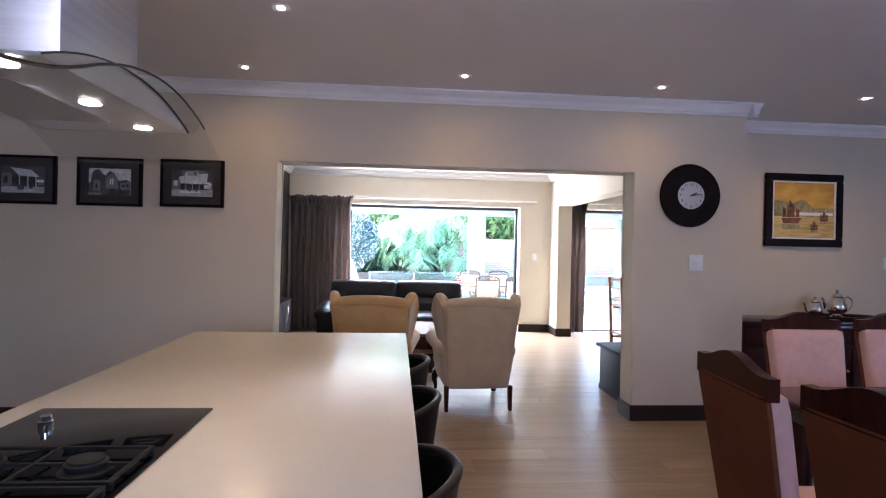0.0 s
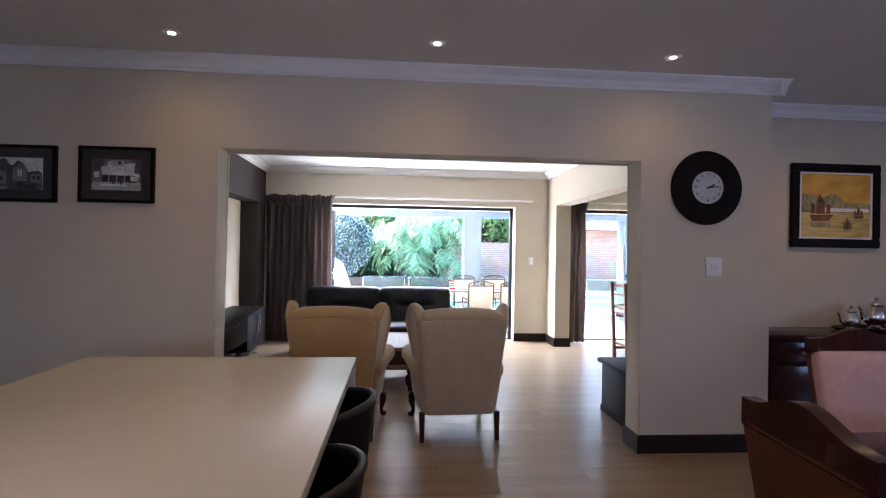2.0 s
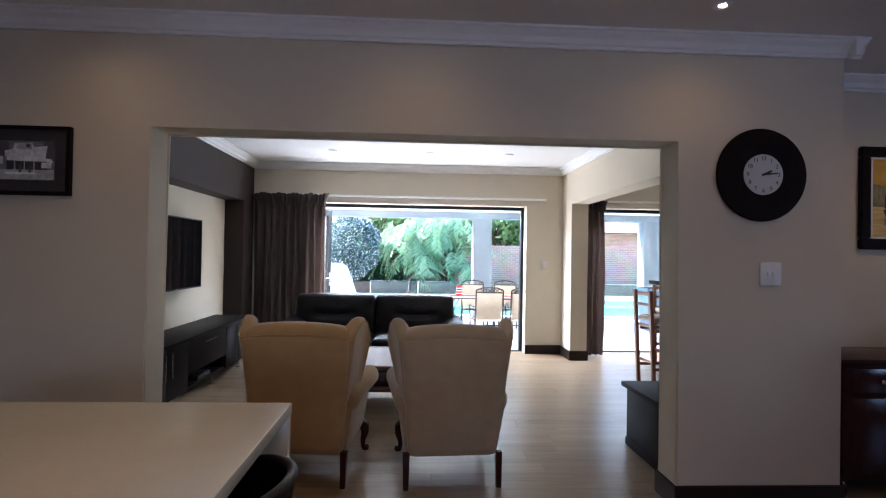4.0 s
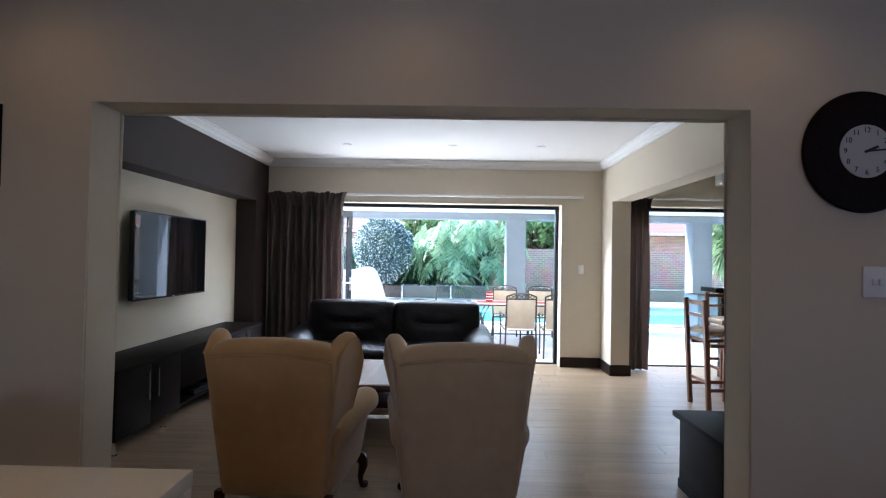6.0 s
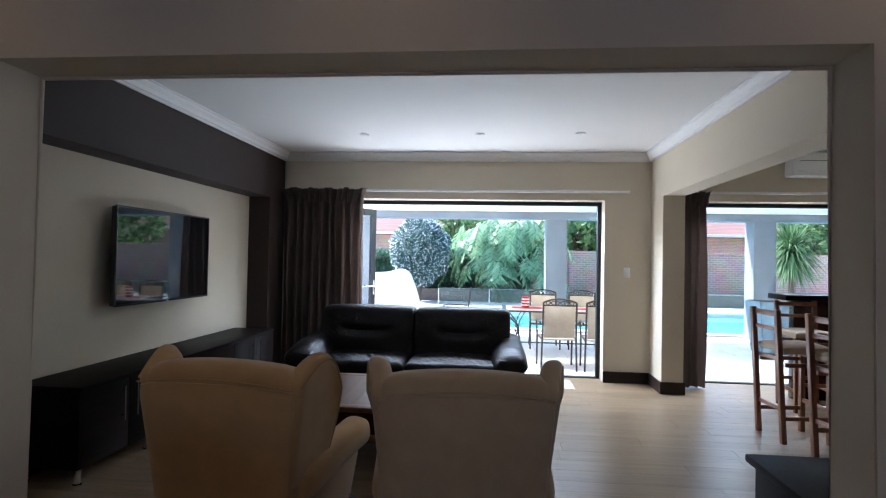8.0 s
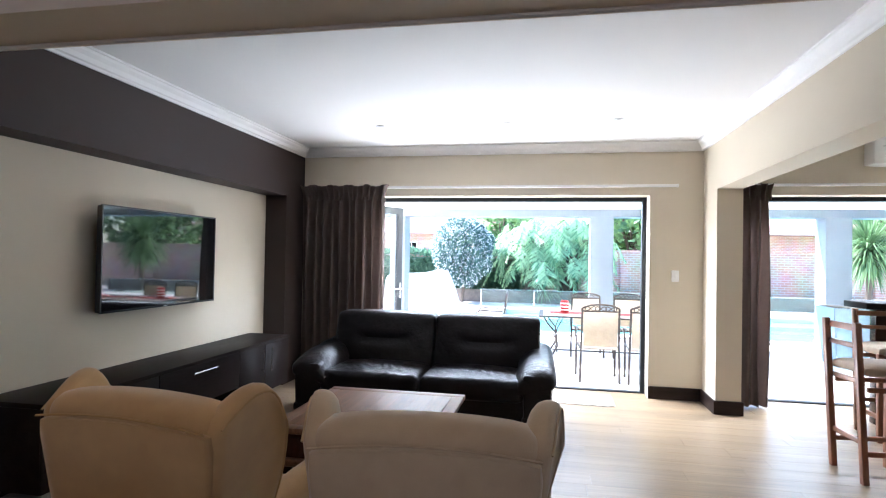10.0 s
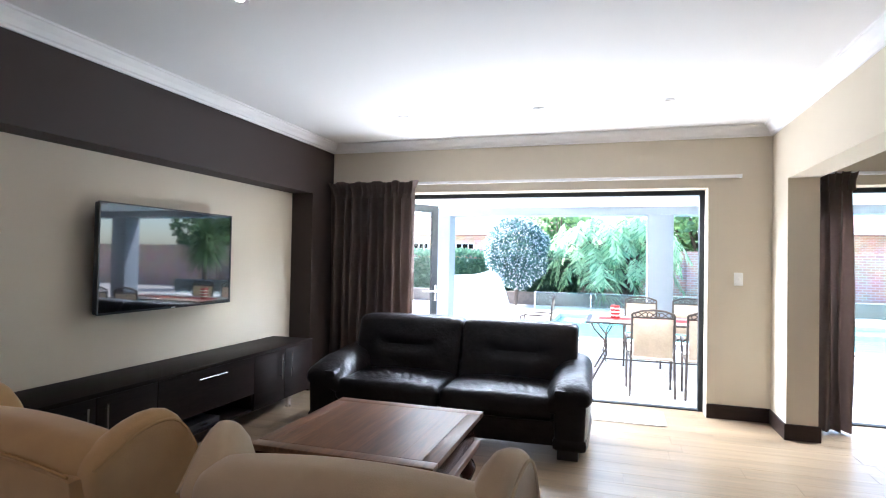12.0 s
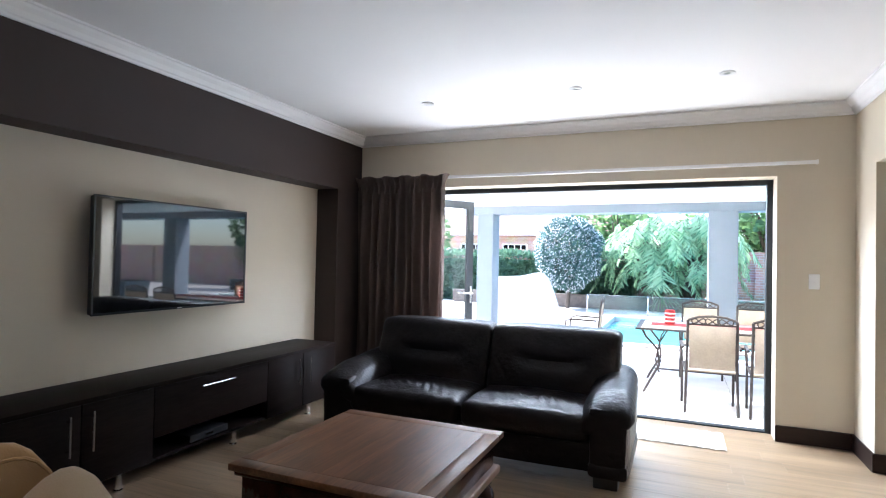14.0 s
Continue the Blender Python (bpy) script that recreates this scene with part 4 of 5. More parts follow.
for i in range(7):
    x = -0.6 + i * 1.6
    g = part("glass_panel", bbox(x + 0.02, x + 1.58, -0.006, 0.006, 0.03, 0.52, 0.002), M_GLASSGREEN, fe)
    g.visible_shadow = False
    part("top_rail", bbox(x + 0.02, x + 1.58, -0.010, 0.010, 0.52, 0.528, 0.002), M_STEEL, fe)
    part("post", bbox(x - 0.018, x + 0.018, -0.018, 0.018, 0, 0.53, 0.004), M_STEEL, fe)


# planting
def ball_place(c, r, squash=1.0):
    def f(rng):
        while True:
            d = Vector((rng.gauss(0, 1), rng.gauss(0, 1), rng.gauss(0, 1)))
            if d.length > 0.01:
                break
        d.normalize()
        bump_ = 1 + 0.10 * noise.noise(d * 2.3 + Vector(c))
        k = rng.uniform(0.80, 1.0) * bump_
        return Vector(c) + Vector((d.x * r * k, d.y * r * k, d.z * r * k * squash)), d
    return f


def limbs(bm_, base, top, spread, n, r, seed):
    rng = random.Random(seed)
    base, top = Vector(base), Vector(top)
    tube(bm_, [base, base.lerp(top, 0.5) + Vector((0.05, 0, 0)), top], [r, r * 0.75, r * 0.5], 8)
    for _ in range(n):
        s = base.lerp(top, rng.uniform(0.45, 1.0))
        e = top + Vector((rng.uniform(-1, 1), rng.uniform(-1, 1), rng.uniform(0.0, 1))) * spread
        tube(bm_, [s, s.lerp(e, 0.5) + Vector((0, 0, 0.08)), e], [r * 0.4, r * 0.25, r * 0.08], 6)
    return bm_


tp = thing("flowering_bush", "round clipped bush covered in small white flowers", "bush", pose(-1.45, 22.2, -0.05))
part("trunk", limbs(bmesh.new(), (0, 0, 0), (0, 0, 1.2), 0.6, 7, 0.07, 4), M_BARK, tp)
leaf_cloud("crown", M_BUSHLEAF, tp, 5200, 0.13, ball_place((0, 0, 1.72), 0.99, 1.14), 5)
leaf_cloud("blossom", M_PETAL, tp, 6200, 0.056, ball_place((0, 0, 1.72), 1.06, 1.14), 6)


def philodendron(m, seed):
    """A clump of arching stalks with large deeply lobed leaves."""
    rng = random.Random(seed)
    p = thing("philodendron", "large philodendron with deeply lobed drooping leaves", "plant", m)
    stalks = bmesh.new()
    n_leaf = 130
    for k in range(n_leaf):
        az = rng.uniform(0, 2 * math.pi)
        reach, hgt = rng.uniform(0.2, 1.35), rng.uniform(1.0, 2.85)
        end = Vector((math.cos(az) * reach * 1.15, math.sin(az) * reach * 0.8, hgt - 0.30 * reach))
        mid = Vector((end.x * 0.35, end.y * 0.35, hgt * 0.75))
        tube(stalks, [(rng.uniform(-0.3, 0.3), rng.uniform(-0.15, 0.15), 0.1), mid, end], [0.022, 0.016, 0.010], 5)
        length = rng.uniform(0.48, 0.85)
        out = Vector((math.cos(az), math.sin(az), rng.uniform(-3.0, -0.8))).normalized()
        side = out.cross(Vector((0, 0, 1))).normalized()
        nrm = side.cross(out).normalized()
        lf = bmesh.new()
        lobes = 10
        for s in (-1, 1):
            for i in range(lobes):
                u0 = i / lobes
                wid = length * 0.48 * math.sin(math.pi * min(1, 0.18 + u0 * 0.86)) + 0.05
                r0 = end + out * length * u0 - nrm * 0.10 * u0 * u0
                r1 = end + out * length * (u0 + 0.05) - nrm * 0.10 * u0 * u0
                tip = end + out * length * (u0 + 0.20) + side * s * wid * rng.uniform(0.6, 1.1) - nrm * 0.10 * u0 * u0 - Vector((0, 0, wid * rng.uniform(0.15, 0.75)))
                m0 = r0.lerp(tip, 0.6) - out * 0.018 + nrm * 0.04
                m1 = r1.lerp(tip, 0.6) + out * 0.022 + nrm * 0.04
                vs = [lf.verts.new(q) for q in (r0, m0, tip, m1, r1)]
                lf.faces.new(vs)
        tube(lf, [end, end + out * length * 0.5, end + out * length - nrm * 0.1], [0.010, 0.008, 0.003], 4)
        part("leaf", lf, M_PHILO, p, smooth=60)
    part("stem", stalks, M_BARK, p)["kind"] = "stuff"
    return p


philodendron(pose(0.95, 22.9, 0.25), 11)
philodendron(pose(2.1, 23.3, 0.25), 12)


def spiky(m, label, n, length, height, seed, w=0.03, mat=None):
    rng = random.Random(seed)
    p = thing("spiky_plant", label, "plant", m)
    if height > 0.3:
        part("trunk", tube(bmesh.new(), [(0, 0, 0), (0.04, 0, height * 0.5), (0, 0, height)], [0.11, 0.09, 0.08], 8), M_BARK, p)
    verts, faces = [], []
    for _ in range(n):
        az, el = rng.uniform(0, 2 * math.pi), rng.uniform(-1.15 if height > 0.3 else -0.55, 1.45)
        d = Vector((math.cos(az) * math.cos(el), math.sin(az) * math.cos(el), math.sin(el)))
        s = Vector((-math.sin(az), math.cos(az), 0)) * w
        l = length * rng.uniform(0.75, 1.1)
        base = Vector((0, 0, height + rng.uniform(-0.12, 0.12)))
        mid = base + d * l * 0.55
        tip = base + d * l + Vector((0, 0, -0.30 * l * math.cos(el)))
        i = len(verts)
        verts += [base - s * 0.6, base + s * 0.6, mid + s, mid - s, tip]
        faces += [(i, i + 1, i + 2, i + 3), (i + 3, i + 2, i + 4)]
    me = bpy.data.meshes.new("foliage")
    me.from_pydata(verts, [], faces)
    me.materials.append(mat or M_YUCCA)
    o = new("foliage", me)
    o.parent = p
    return p


spiky(pose(10.9, 22.5, -0.05), "tall yucca with a round head of sword leaves", 760, 1.30, 1.95, 21, 0.022)
spiky(pose(1.25, 22.75, 0.30), "grey-green clump of strappy leaves below the philodendron", 90, 0.95, 0.1, 22, 0.018)
spiky(pose(2.9, 22.8, 0.30), "grey-green clump of strappy leaves in the planter", 70, 0.75, 0.1, 23, 0.018)


def hedge(x0, x1, y0, y1, h, count, seed):
    hd = thing("hedge", "dense dark green clipped hedge", "hedge", pose(0, 0, -0.05), kind="stuff")

    def place(rng):
        f = rng.random()
        x, z = rng.uniform(x0, x1), rng.uniform(0.02, h)
        top = h + 0.12 * noise.noise(Vector((x * 1.5, 3, 0)))
        if f < 0.7:
            return Vector((x, y0 + rng.uniform(0, 0.22) + 0.1 * noise.noise(Vector((x * 2, z * 2, 1))), z)), Vector((0, -1, 0.2))
        return Vector((x, rng.uniform(y0, y1), top + rng.uniform(-0.12, 0.03))), Vector((0, -0.2, 1))
    leaf_cloud("leaves", M_LEAFDARK, hd, count, 0.16, place, seed)
    part("core", bbox(x0 + 0.2, x1 - 0.2, y0 + 0.25, y1 - 0.1, 0, h - 0.2, 0.1), M_LEAFDARK, hd)


hedge(-14.0, 0.6, 23.4, 24.7, 1.7, 11000, 31)


def tree(m, h, r, count, seed, mat, leaf=0.30):
    rng = random.Random(seed)
    t = thing("tree", "broad leafy green tree beyond the garden wall", "tree", m, "trees beyond the garden")
    part("trunk", limbs(bmesh.new(), (0, 0, 0), (0, 0, h * 0.55), r * 0.9, 14, 0.2, seed), M_BARK, t)
    blobs = [(Vector((rng.uniform(-1, 1) * r * 0.8, rng.uniform(-1, 1) * r * 0.6, h * 0.55 + rng.uniform(-0.5, 1.0) * r * 0.75)), rng.uniform(0.3, 0.55) * r) for _ in range(13)]

    def place(g):
        c, rr = blobs[g.randrange(len(blobs))]
        return ball_place(c, rr)(g)
    leaf_cloud("crown", mat, t, count, leaf, place, seed + 1)


tree(pose(4.9, 28.5, -0.05), 4.4, 2.6, 5200, 41, M_LEAF)
tree(pose(-0.6, 29, -0.05), 3.6, 1.9, 3600, 43, M_LEAF)
tree(pose(-11.5, 30, -0.05), 5.0, 2.6, 5000, 44, M_LEAF)
tree(pose(7.8, 30, -0.05), 4.6, 2.4, 4200, 45, M_LEAF)
tree(pose(16.5, 31, -0.05), 5.0, 3.0, 4500, 46, M_LEAF)


def far_house(m, label, w, d, h, roof_h, windows):
    hs = thing("house", label, "house", m)
    b = bmesh.new()
    box(b, -w / 2, w / 2, 0, d, 0, h)
    wall = part("wall", b, M_BRICK, hs, smooth=None)
    b = bmesh.new()
    prism(b, [(-0.7, h - 0.05), (-0.7, h + 0.12), (d / 2, h + roof_h), (d + 0.7, h + 0.12), (d + 0.7, h - 0.05)], "x", -w / 2 - 0.6, w / 2 + 0.6)
    roof = part("roof", b, M_ROOF, hs, "red tiled roof", smooth=None)
    part("gutter", bbox(-w / 2 - 0.6, w / 2 + 0.6, -0.84, -0.70, h - 0.02, h + 0.12, 0.02), M_WHITEPAINT, roof)
    for x, ww_, z0, z1 in windows:
        b = bmesh.new()
        quad_frame(b, x, x + ww_, z0, z1, 0.08, -0.06, 0.02)
        k = max(2, int(ww_ / 0.35))
        for i in range(1, k):
            box(b, x + ww_ * i / k - 0.025, x + ww_ * i / k + 0.025, -0.05, 0.0, z0 + 0.08, z1 - 0.08)
        box(b, x + 0.08, x + ww_ - 0.08, -0.05, 0.0, (z0 + z1) / 2 - 0.025, (z0 + z1) / 2 + 0.025)
        wd = part("window", b, M_WHITE, hs, "white barred window", smooth=None)
        part("pane", bbox(x + 0.05, x + ww_ - 0.05, -0.02, -0.008, z0 + 0.05, z1 - 0.05, 0), M_BLACKGLASS, wd)
    return hs


far_house(pose(-9.0, 38, -0.05), "brick neighbour house with a red tiled roof", 13.0, 7.0, 3.0, 1.6, [(-5.5, 1.6, 1.3, 2.5), (-2.2, 1.4, 1.3, 2.5), (0.6, 1.6, 1.3, 2.5), (3.6, 1.6, 1.3, 2.5)])
far_house(pose(13.5, 36, -0.05), "brick neighbour house behind the pool wall", 9.0, 7.0, 3.0, 1.6, [])


# patio furniture
def patio_chair(m):
    c = thing("patio_chair", "bronze metal patio chair with beige sling seat and scrolled crest", "patio chair", m, "patio chairs round the table")
    for s in (-1, 1):
        b = bmesh.new()
        tube(b, [(s * 0.23, -0.24, 0), (s * 0.22, -0.22, 0.42), (s * 0.215, -0.27, 0.90)], 0.013, 8)
        part("back_post", b, M_IRONBROWN, c)
        b = bmesh.new()
        tube(b, [(s * 0.24, 0.23, 0), (s * 0.24, 0.22, 0.42), (s * 0.255, 0.20, 0.62), (s * 0.26, 0.12, 0.64), (s * 0.25, -0.22, 0.63)], 0.013, 8)
        part("arm", b, M_IRONBROWN, c)
        part("side_rail", tube(bmesh.new(), [(s * 0.225, -0.22, 0.41), (s * 0.235, 0.23, 0.42)], 0.012, 8), M_IRONBROWN, c)
    b = bmesh.new()
    tube(b, [(-0.215, -0.27, 0.90), (-0.12, -0.275, 0.935), (0, -0.277, 0.945), (0.12, -0.275, 0.935), (0.215, -0.27, 0.90)], 0.012, 8)
    tube(b, [(-0.215, -0.265, 0.86), (0.215, -0.265, 0.86)], 0.009, 8)
    part("crest", b, M_IRONBROWN, c)
    b = bmesh.new()
    for s in (-1, 0, 1):
        tube(b, [(s * 0.12 + 0.06 * math.cos(a), -0.268, 0.893 + 0.026 * math.sin(2 * a)) for a in [i * math.pi / 8 for i in range(17)]], 0.006, 6)
    part("scroll", b, M_IRONBROWN, c)
    part("back_sling", shift(bbox(-0.20, 0.20, -0.006, 0.006, -0.21, 0.21, 0.003), 0, -0.245, 0.64, 6), M_SLING, c, "beige woven sling")
    part("seat_sling", bbox(-0.215, 0.215, -0.22, 0.23, 0.40, 0.412, 0.003), M_SLING, c, "beige woven sling")
    part("front_rail", tube(bmesh.new(), [(-0.235, 0.23, 0.41), (0.235, 0.23, 0.41)], 0.012, 8), M_IRONBROWN, c)
    return c


PZ = -0.028
pc = patio_chair(pose(2.04, 10.72, PZ, 0, 0, 2))
for x, y, a in ((2.62, 10.70, -3), (2.02, 12.50, 180), (2.66, 12.52, 176), (0.50, 12.66, 92), (3.25, 10.75, 4)):
    copy_thing(pc, pose(x, y, PZ, 0, 0, a))
pt = thing("patio_table", "iron patio table with a tiled red and cream top", "patio table", pose(2.26, 11.62, PZ))
tw, td = 0.95, 0.50
b = bmesh.new()
quad_frame(b, -tw, tw, -td, td, 0.06, -0.72, -0.70)
shift(b, 0, 0, 0, -90)
part("rim", b, M_IRONBROWN, pt, smooth=None)
M_TOPTILE = material("table_tile", (0.50, 0.36, 0.27), 0.35, vary=0.2, scale=12, rand=0.25)
tm = mesh_of("tile", bbox(-0.148, 0.148, -0.146, 0.146, 0.698, 0.722, 0.003, 1), M_TOPTILE)
for i in range(6):
    for j in range(3):
        o = new("tile", tm)
        o.parent = pt
        o.location = (-0.745 + i * 0.298, -0.293 + j * 0.293, 0)
part("runner", bbox(-0.80, 0.9, -0.14, 0.14, 0.723, 0.727, 0), M_RED, pt, "red cloth runner")
for sx in (-1, 1):
    for sy in (-1, 1):
        b = bmesh.new()
        tube(b, [(sx * 0.86, sy * 0.42, 0), (sx * 0.80, sy * 0.38, 0.12), (sx * 0.70, sy * 0.33, 0.30), (sx * 0.72, sy * 0.35, 0.48), (sx * 0.84, sy * 0.42, 0.62), (sx * 0.88, sy * 0.44, 0.70)], 0.013, 8)
        tube(b, [(sx * 0.62, sy * 0.30, 0.69), (sx * 0.70, sy * 0.33, 0.55), (sx * 0.74, sy * 0.36, 0.36), (sx * 0.70, sy * 0.34, 0.22)], 0.009, 8)
        part("scroll_leg", b, M_IRONBROWN, pt)
part("stretcher", tube(bmesh.new(), [(-0.76, 0, 0.2), (0.76, 0, 0.2)], 0.010, 8), M_IRONBROWN, pt)
jar = thing("candle_jar", "red and white patterned candle jar on the patio table", "candle jar", pose(1.66, 11.62, PZ + 0.727))
part("jar", lathe(bmesh.new(), [(0.05, 0), (0.058, 0.01), (0.058, 0.15), (0.05, 0.17)], (0, 0, 0), 18), M_RED, jar)
for z in (0.04, 0.085, 0.13):
    part("band", lathe(bmesh.new(), [(0.0585, z - 0.008), (0.0595, z), (0.0585, z + 0.008)], (0, 0, 0), 18), M_WHITE, jar, "white band")
pot = thing("planter_pot", "tall blue-grey glazed planter on the patio", "planter", pose(5.72, 12.7, PZ))
b = bmesh.new()
prism(b, [(-0.22, -0.22), (0.22, -0.22), (0.22, 0.22), (-0.22, 0.22)], "z", 0, 0.85)
for v in b.verts:
    if v.co.z > 0.5:
        v.co.x *= 1.35
        v.co.y *= 1.35
bmesh.ops.bevel(b, geom=b.edges[:], offset=0.012, segments=2, affect="EDGES")
part("pot", b, material("blue_grey_glaze", (0.17, 0.24, 0.31), 0.4, vary=0.15, scale=8), pot)
part("soil", bbox(-0.26, 0.26, -0.26, 0.26, 0.83, 0.856, 0.002), M_BARK, pot)

# ---- kitchen ----
isl = thing("kitchen_island", "kitchen island base of dark panels", "kitchen island", pose(-0.2, 1.35, 0))
part("body", bbox(-0.60, 0.30, -0.18, 2.28, 0.08, 0.858, 0.003), M_DARKWOOD, isl)
part("plinth", bbox(-0.55, 0.25, -0.14, 2.25, 0.0, 0.08, 0), M_PLASTICBLACK, isl)
wt = thing("island_worktop", "cream quartz worktop with a waterfall end", "worktop", pose(-0.2, 1.35, 0))
part("slab", bbox(-0.615, 0.632, -0.23, 2.36, 0.86, 0.90, 0.004), M_QUARTZ, wt)
part("waterfall_end", bbox(-0.613, 0.630, 2.318, 2.358, 0.0, 0.8595, 0.003), M_QUARTZ, wt)

hob = thing("gas_hob", "black glass gas hob set in the worktop", "hob", pose(-0.455, 1.685, 0.90))
part("glass_plate", bbox(-0.255, 0.255, -0.435, 0.435, 0.0, 0.008, 0.003), M_BLACKGLASS, hob)
for x, y, r in ((0.135, -0.06, 0.045), (-0.085, -0.06, 0.045), (0.135, -0.29, 0.035), (-0.085, -0.29, 0.06)):
    bn = part("burner", lathe(bmesh.new(), [(r * 1.25, 0.008), (r * 1.25, 0.013), (r * 0.95, 0.018), (r * 0.95, 0.024), (r, 0.025), (r, 0.030), (r * 0.85, 0.033)], (x, y, 0), 24), M_IRON, hob)
    part("burner_cap", lathe(bmesh.new(), [(r * 0.84, 0.033), (r * 0.84, 0.038), (r * 0.6, 0.040)], (x, y, 0), 24), M_IRON, bn)
for y0, y1 in ((-0.405, -0.185), (-0.17, 0.045)):
    h0, h1 = 0.022, 0.029
    ym = (y0 + y1) / 2
    grid = part("pan_support", bbox(0.02, 0.03, y0, y1, h0, h1, 0.001), M_IRON, hob, smooth=None)
    for x in (-0.195, 0.235):
        part("bar", bbox(x - 0.005, x + 0.005, y0, y1, h0, h1, 0.001), M_IRON, grid, smooth=None)
        for y in (y0 + 0.01, y1 - 0.01):
            part("foot", bbox(x - 0.006, x + 0.006, y - 0.006, y + 0.006, 0.008, h0, 0), M_IRON, grid, smooth=None)
    for xa, xb in ((-0.19, 0.02), (0.03, 0.23)):
        for y in (y0 + 0.005, y1 - 0.005):
            part("bar", bbox(xa, xb, y - 0.005, y + 0.005, h0, h1, 0.001), M_IRON, grid, smooth=None)
    for xa, xb in ((-0.19, -0.125), (-0.045, 0.02), (0.03, 0.095), (0.175, 0.23)):
        part("finger", bbox(xa, xb, ym - 0.0045, ym + 0.0045, h0, h1, 0.001), M_IRON, grid, smooth=None)
x = -0.165
part("knob", lathe(bmesh.new(), [(0.020, 0.008), (0.020, 0.011), (0.016, 0.013), (0.0155, 0.026), (0.013, 0.028), (0.0, 0.028)], (x, 0.30, 0), 18), M_CHROME, hob, "chrome control knob")

# hood over the hob
hd = thing("cooker_hood", "stainless steel island hood with a curved glass canopy and lit lamps", "cooker hood", pose(-0.455, 1.66, 0))
HB = 1.743


def arch(y, lo, hi, half):
    return lo + (hi - lo) * (1 - (abs(y) / half) ** 2.1)


def canopy(y):
    """Arched glass that flattens out towards the cook's end."""
    d = y - 0.09
    return y, 1.825 - 0.62 * d * d + (1.25 * (-0.33 - d) ** 2 if d < -0.33 else 0.0)


b = bmesh.new()
n = 20
ys = [-0.335 + 0.67 * i / n for i in range(n + 1)]
outline = [(y, HB) for y in ys] + [(y, HB + 0.004 + arch(y, 0.0, 0.066, 0.335)) for y in ys[::-1]]
prism(b, outline, "x", -0.18, 0.205)
part("body", b, M_HOODSTEEL, hd, smooth=30)
part("body_edge", tube(bmesh.new(), [(0.207, y, HB + 0.004 + arch(y, 0.0, 0.066, 0.335)) for y in ys], 0.0022, 6), M_PLASTICBLACK, hd, "dark seam under the glass")
b = bmesh.new()
for i, w in enumerate(((-0.16, 0.06),)):
    box(b, w[0], w[1], -0.20, 0.19, HB - 0.004, HB - 0.0005)
part("filter", b, M_STEEL, hd, "grey mesh grease filter")
b = bmesh.new()
n = 28
rows_ = []
for x in (-0.28, 0.235):
    rows_.append([b.verts.new((x, *canopy(-0.54 + 1.11 * i / n))) for i in range(n + 1)])
for i in range(n):
    b.faces.new((rows_[0][i], rows_[0][i + 1], rows_[1][i + 1], rows_[1][i]))
bmesh.ops.solidify(b, geom=b.faces[:], thickness=-0.007)
g = part("glass_canopy", b, M_HOODGLASS, hd, "curved tinted glass canopy", smooth=50)
g.visible_shadow = False
b = bmesh.new()
tube(b, [(0.235, *canopy(-0.54 + 0.93 * i / 20)) for i in range(21)], [0.0042 - 0.0001 * i for i in range(21)], 6)
part("glass_edge", b, M_PLASTICBLACK, hd, "dark polished glass edge")
part("chimney", bbox(-0.145, 0.155, -0.195, 0.13, HB + 0.05, CEIL - 0.001, 0.004), M_HOODSTEEL, hd)
part("chimney_sleeve", bbox(-0.151, 0.161, -0.201, 0.136, HB + 0.55, CEIL - 0.001, 0.004), M_HOODSTEEL, hd)
for y in (-0.28, 0.0, 0.27):
    part("hood_lamp", lathe(bmesh.new(), [(0.0, HB - 0.0018), (0.022, HB - 0.0018), (0.022, HB - 0.0005)], (0.11, y, 0), 20), M_LAMP, hd, "lit halogen lamp")
    l = bpy.data.lights.new("hood_beam", "SPOT")
    l.energy, l.spot_size, l.spot_blend, l.shadow_soft_size, l.color = 0.45, radians(110), 0.7, 0.006, (1.0, 0.74, 0.46)
    o = new("hood_beam", l)
    o.matrix_world = look((-0.35, 1.66 + y, HB - 0.012), (-0.35, 1.66 + y, 0))


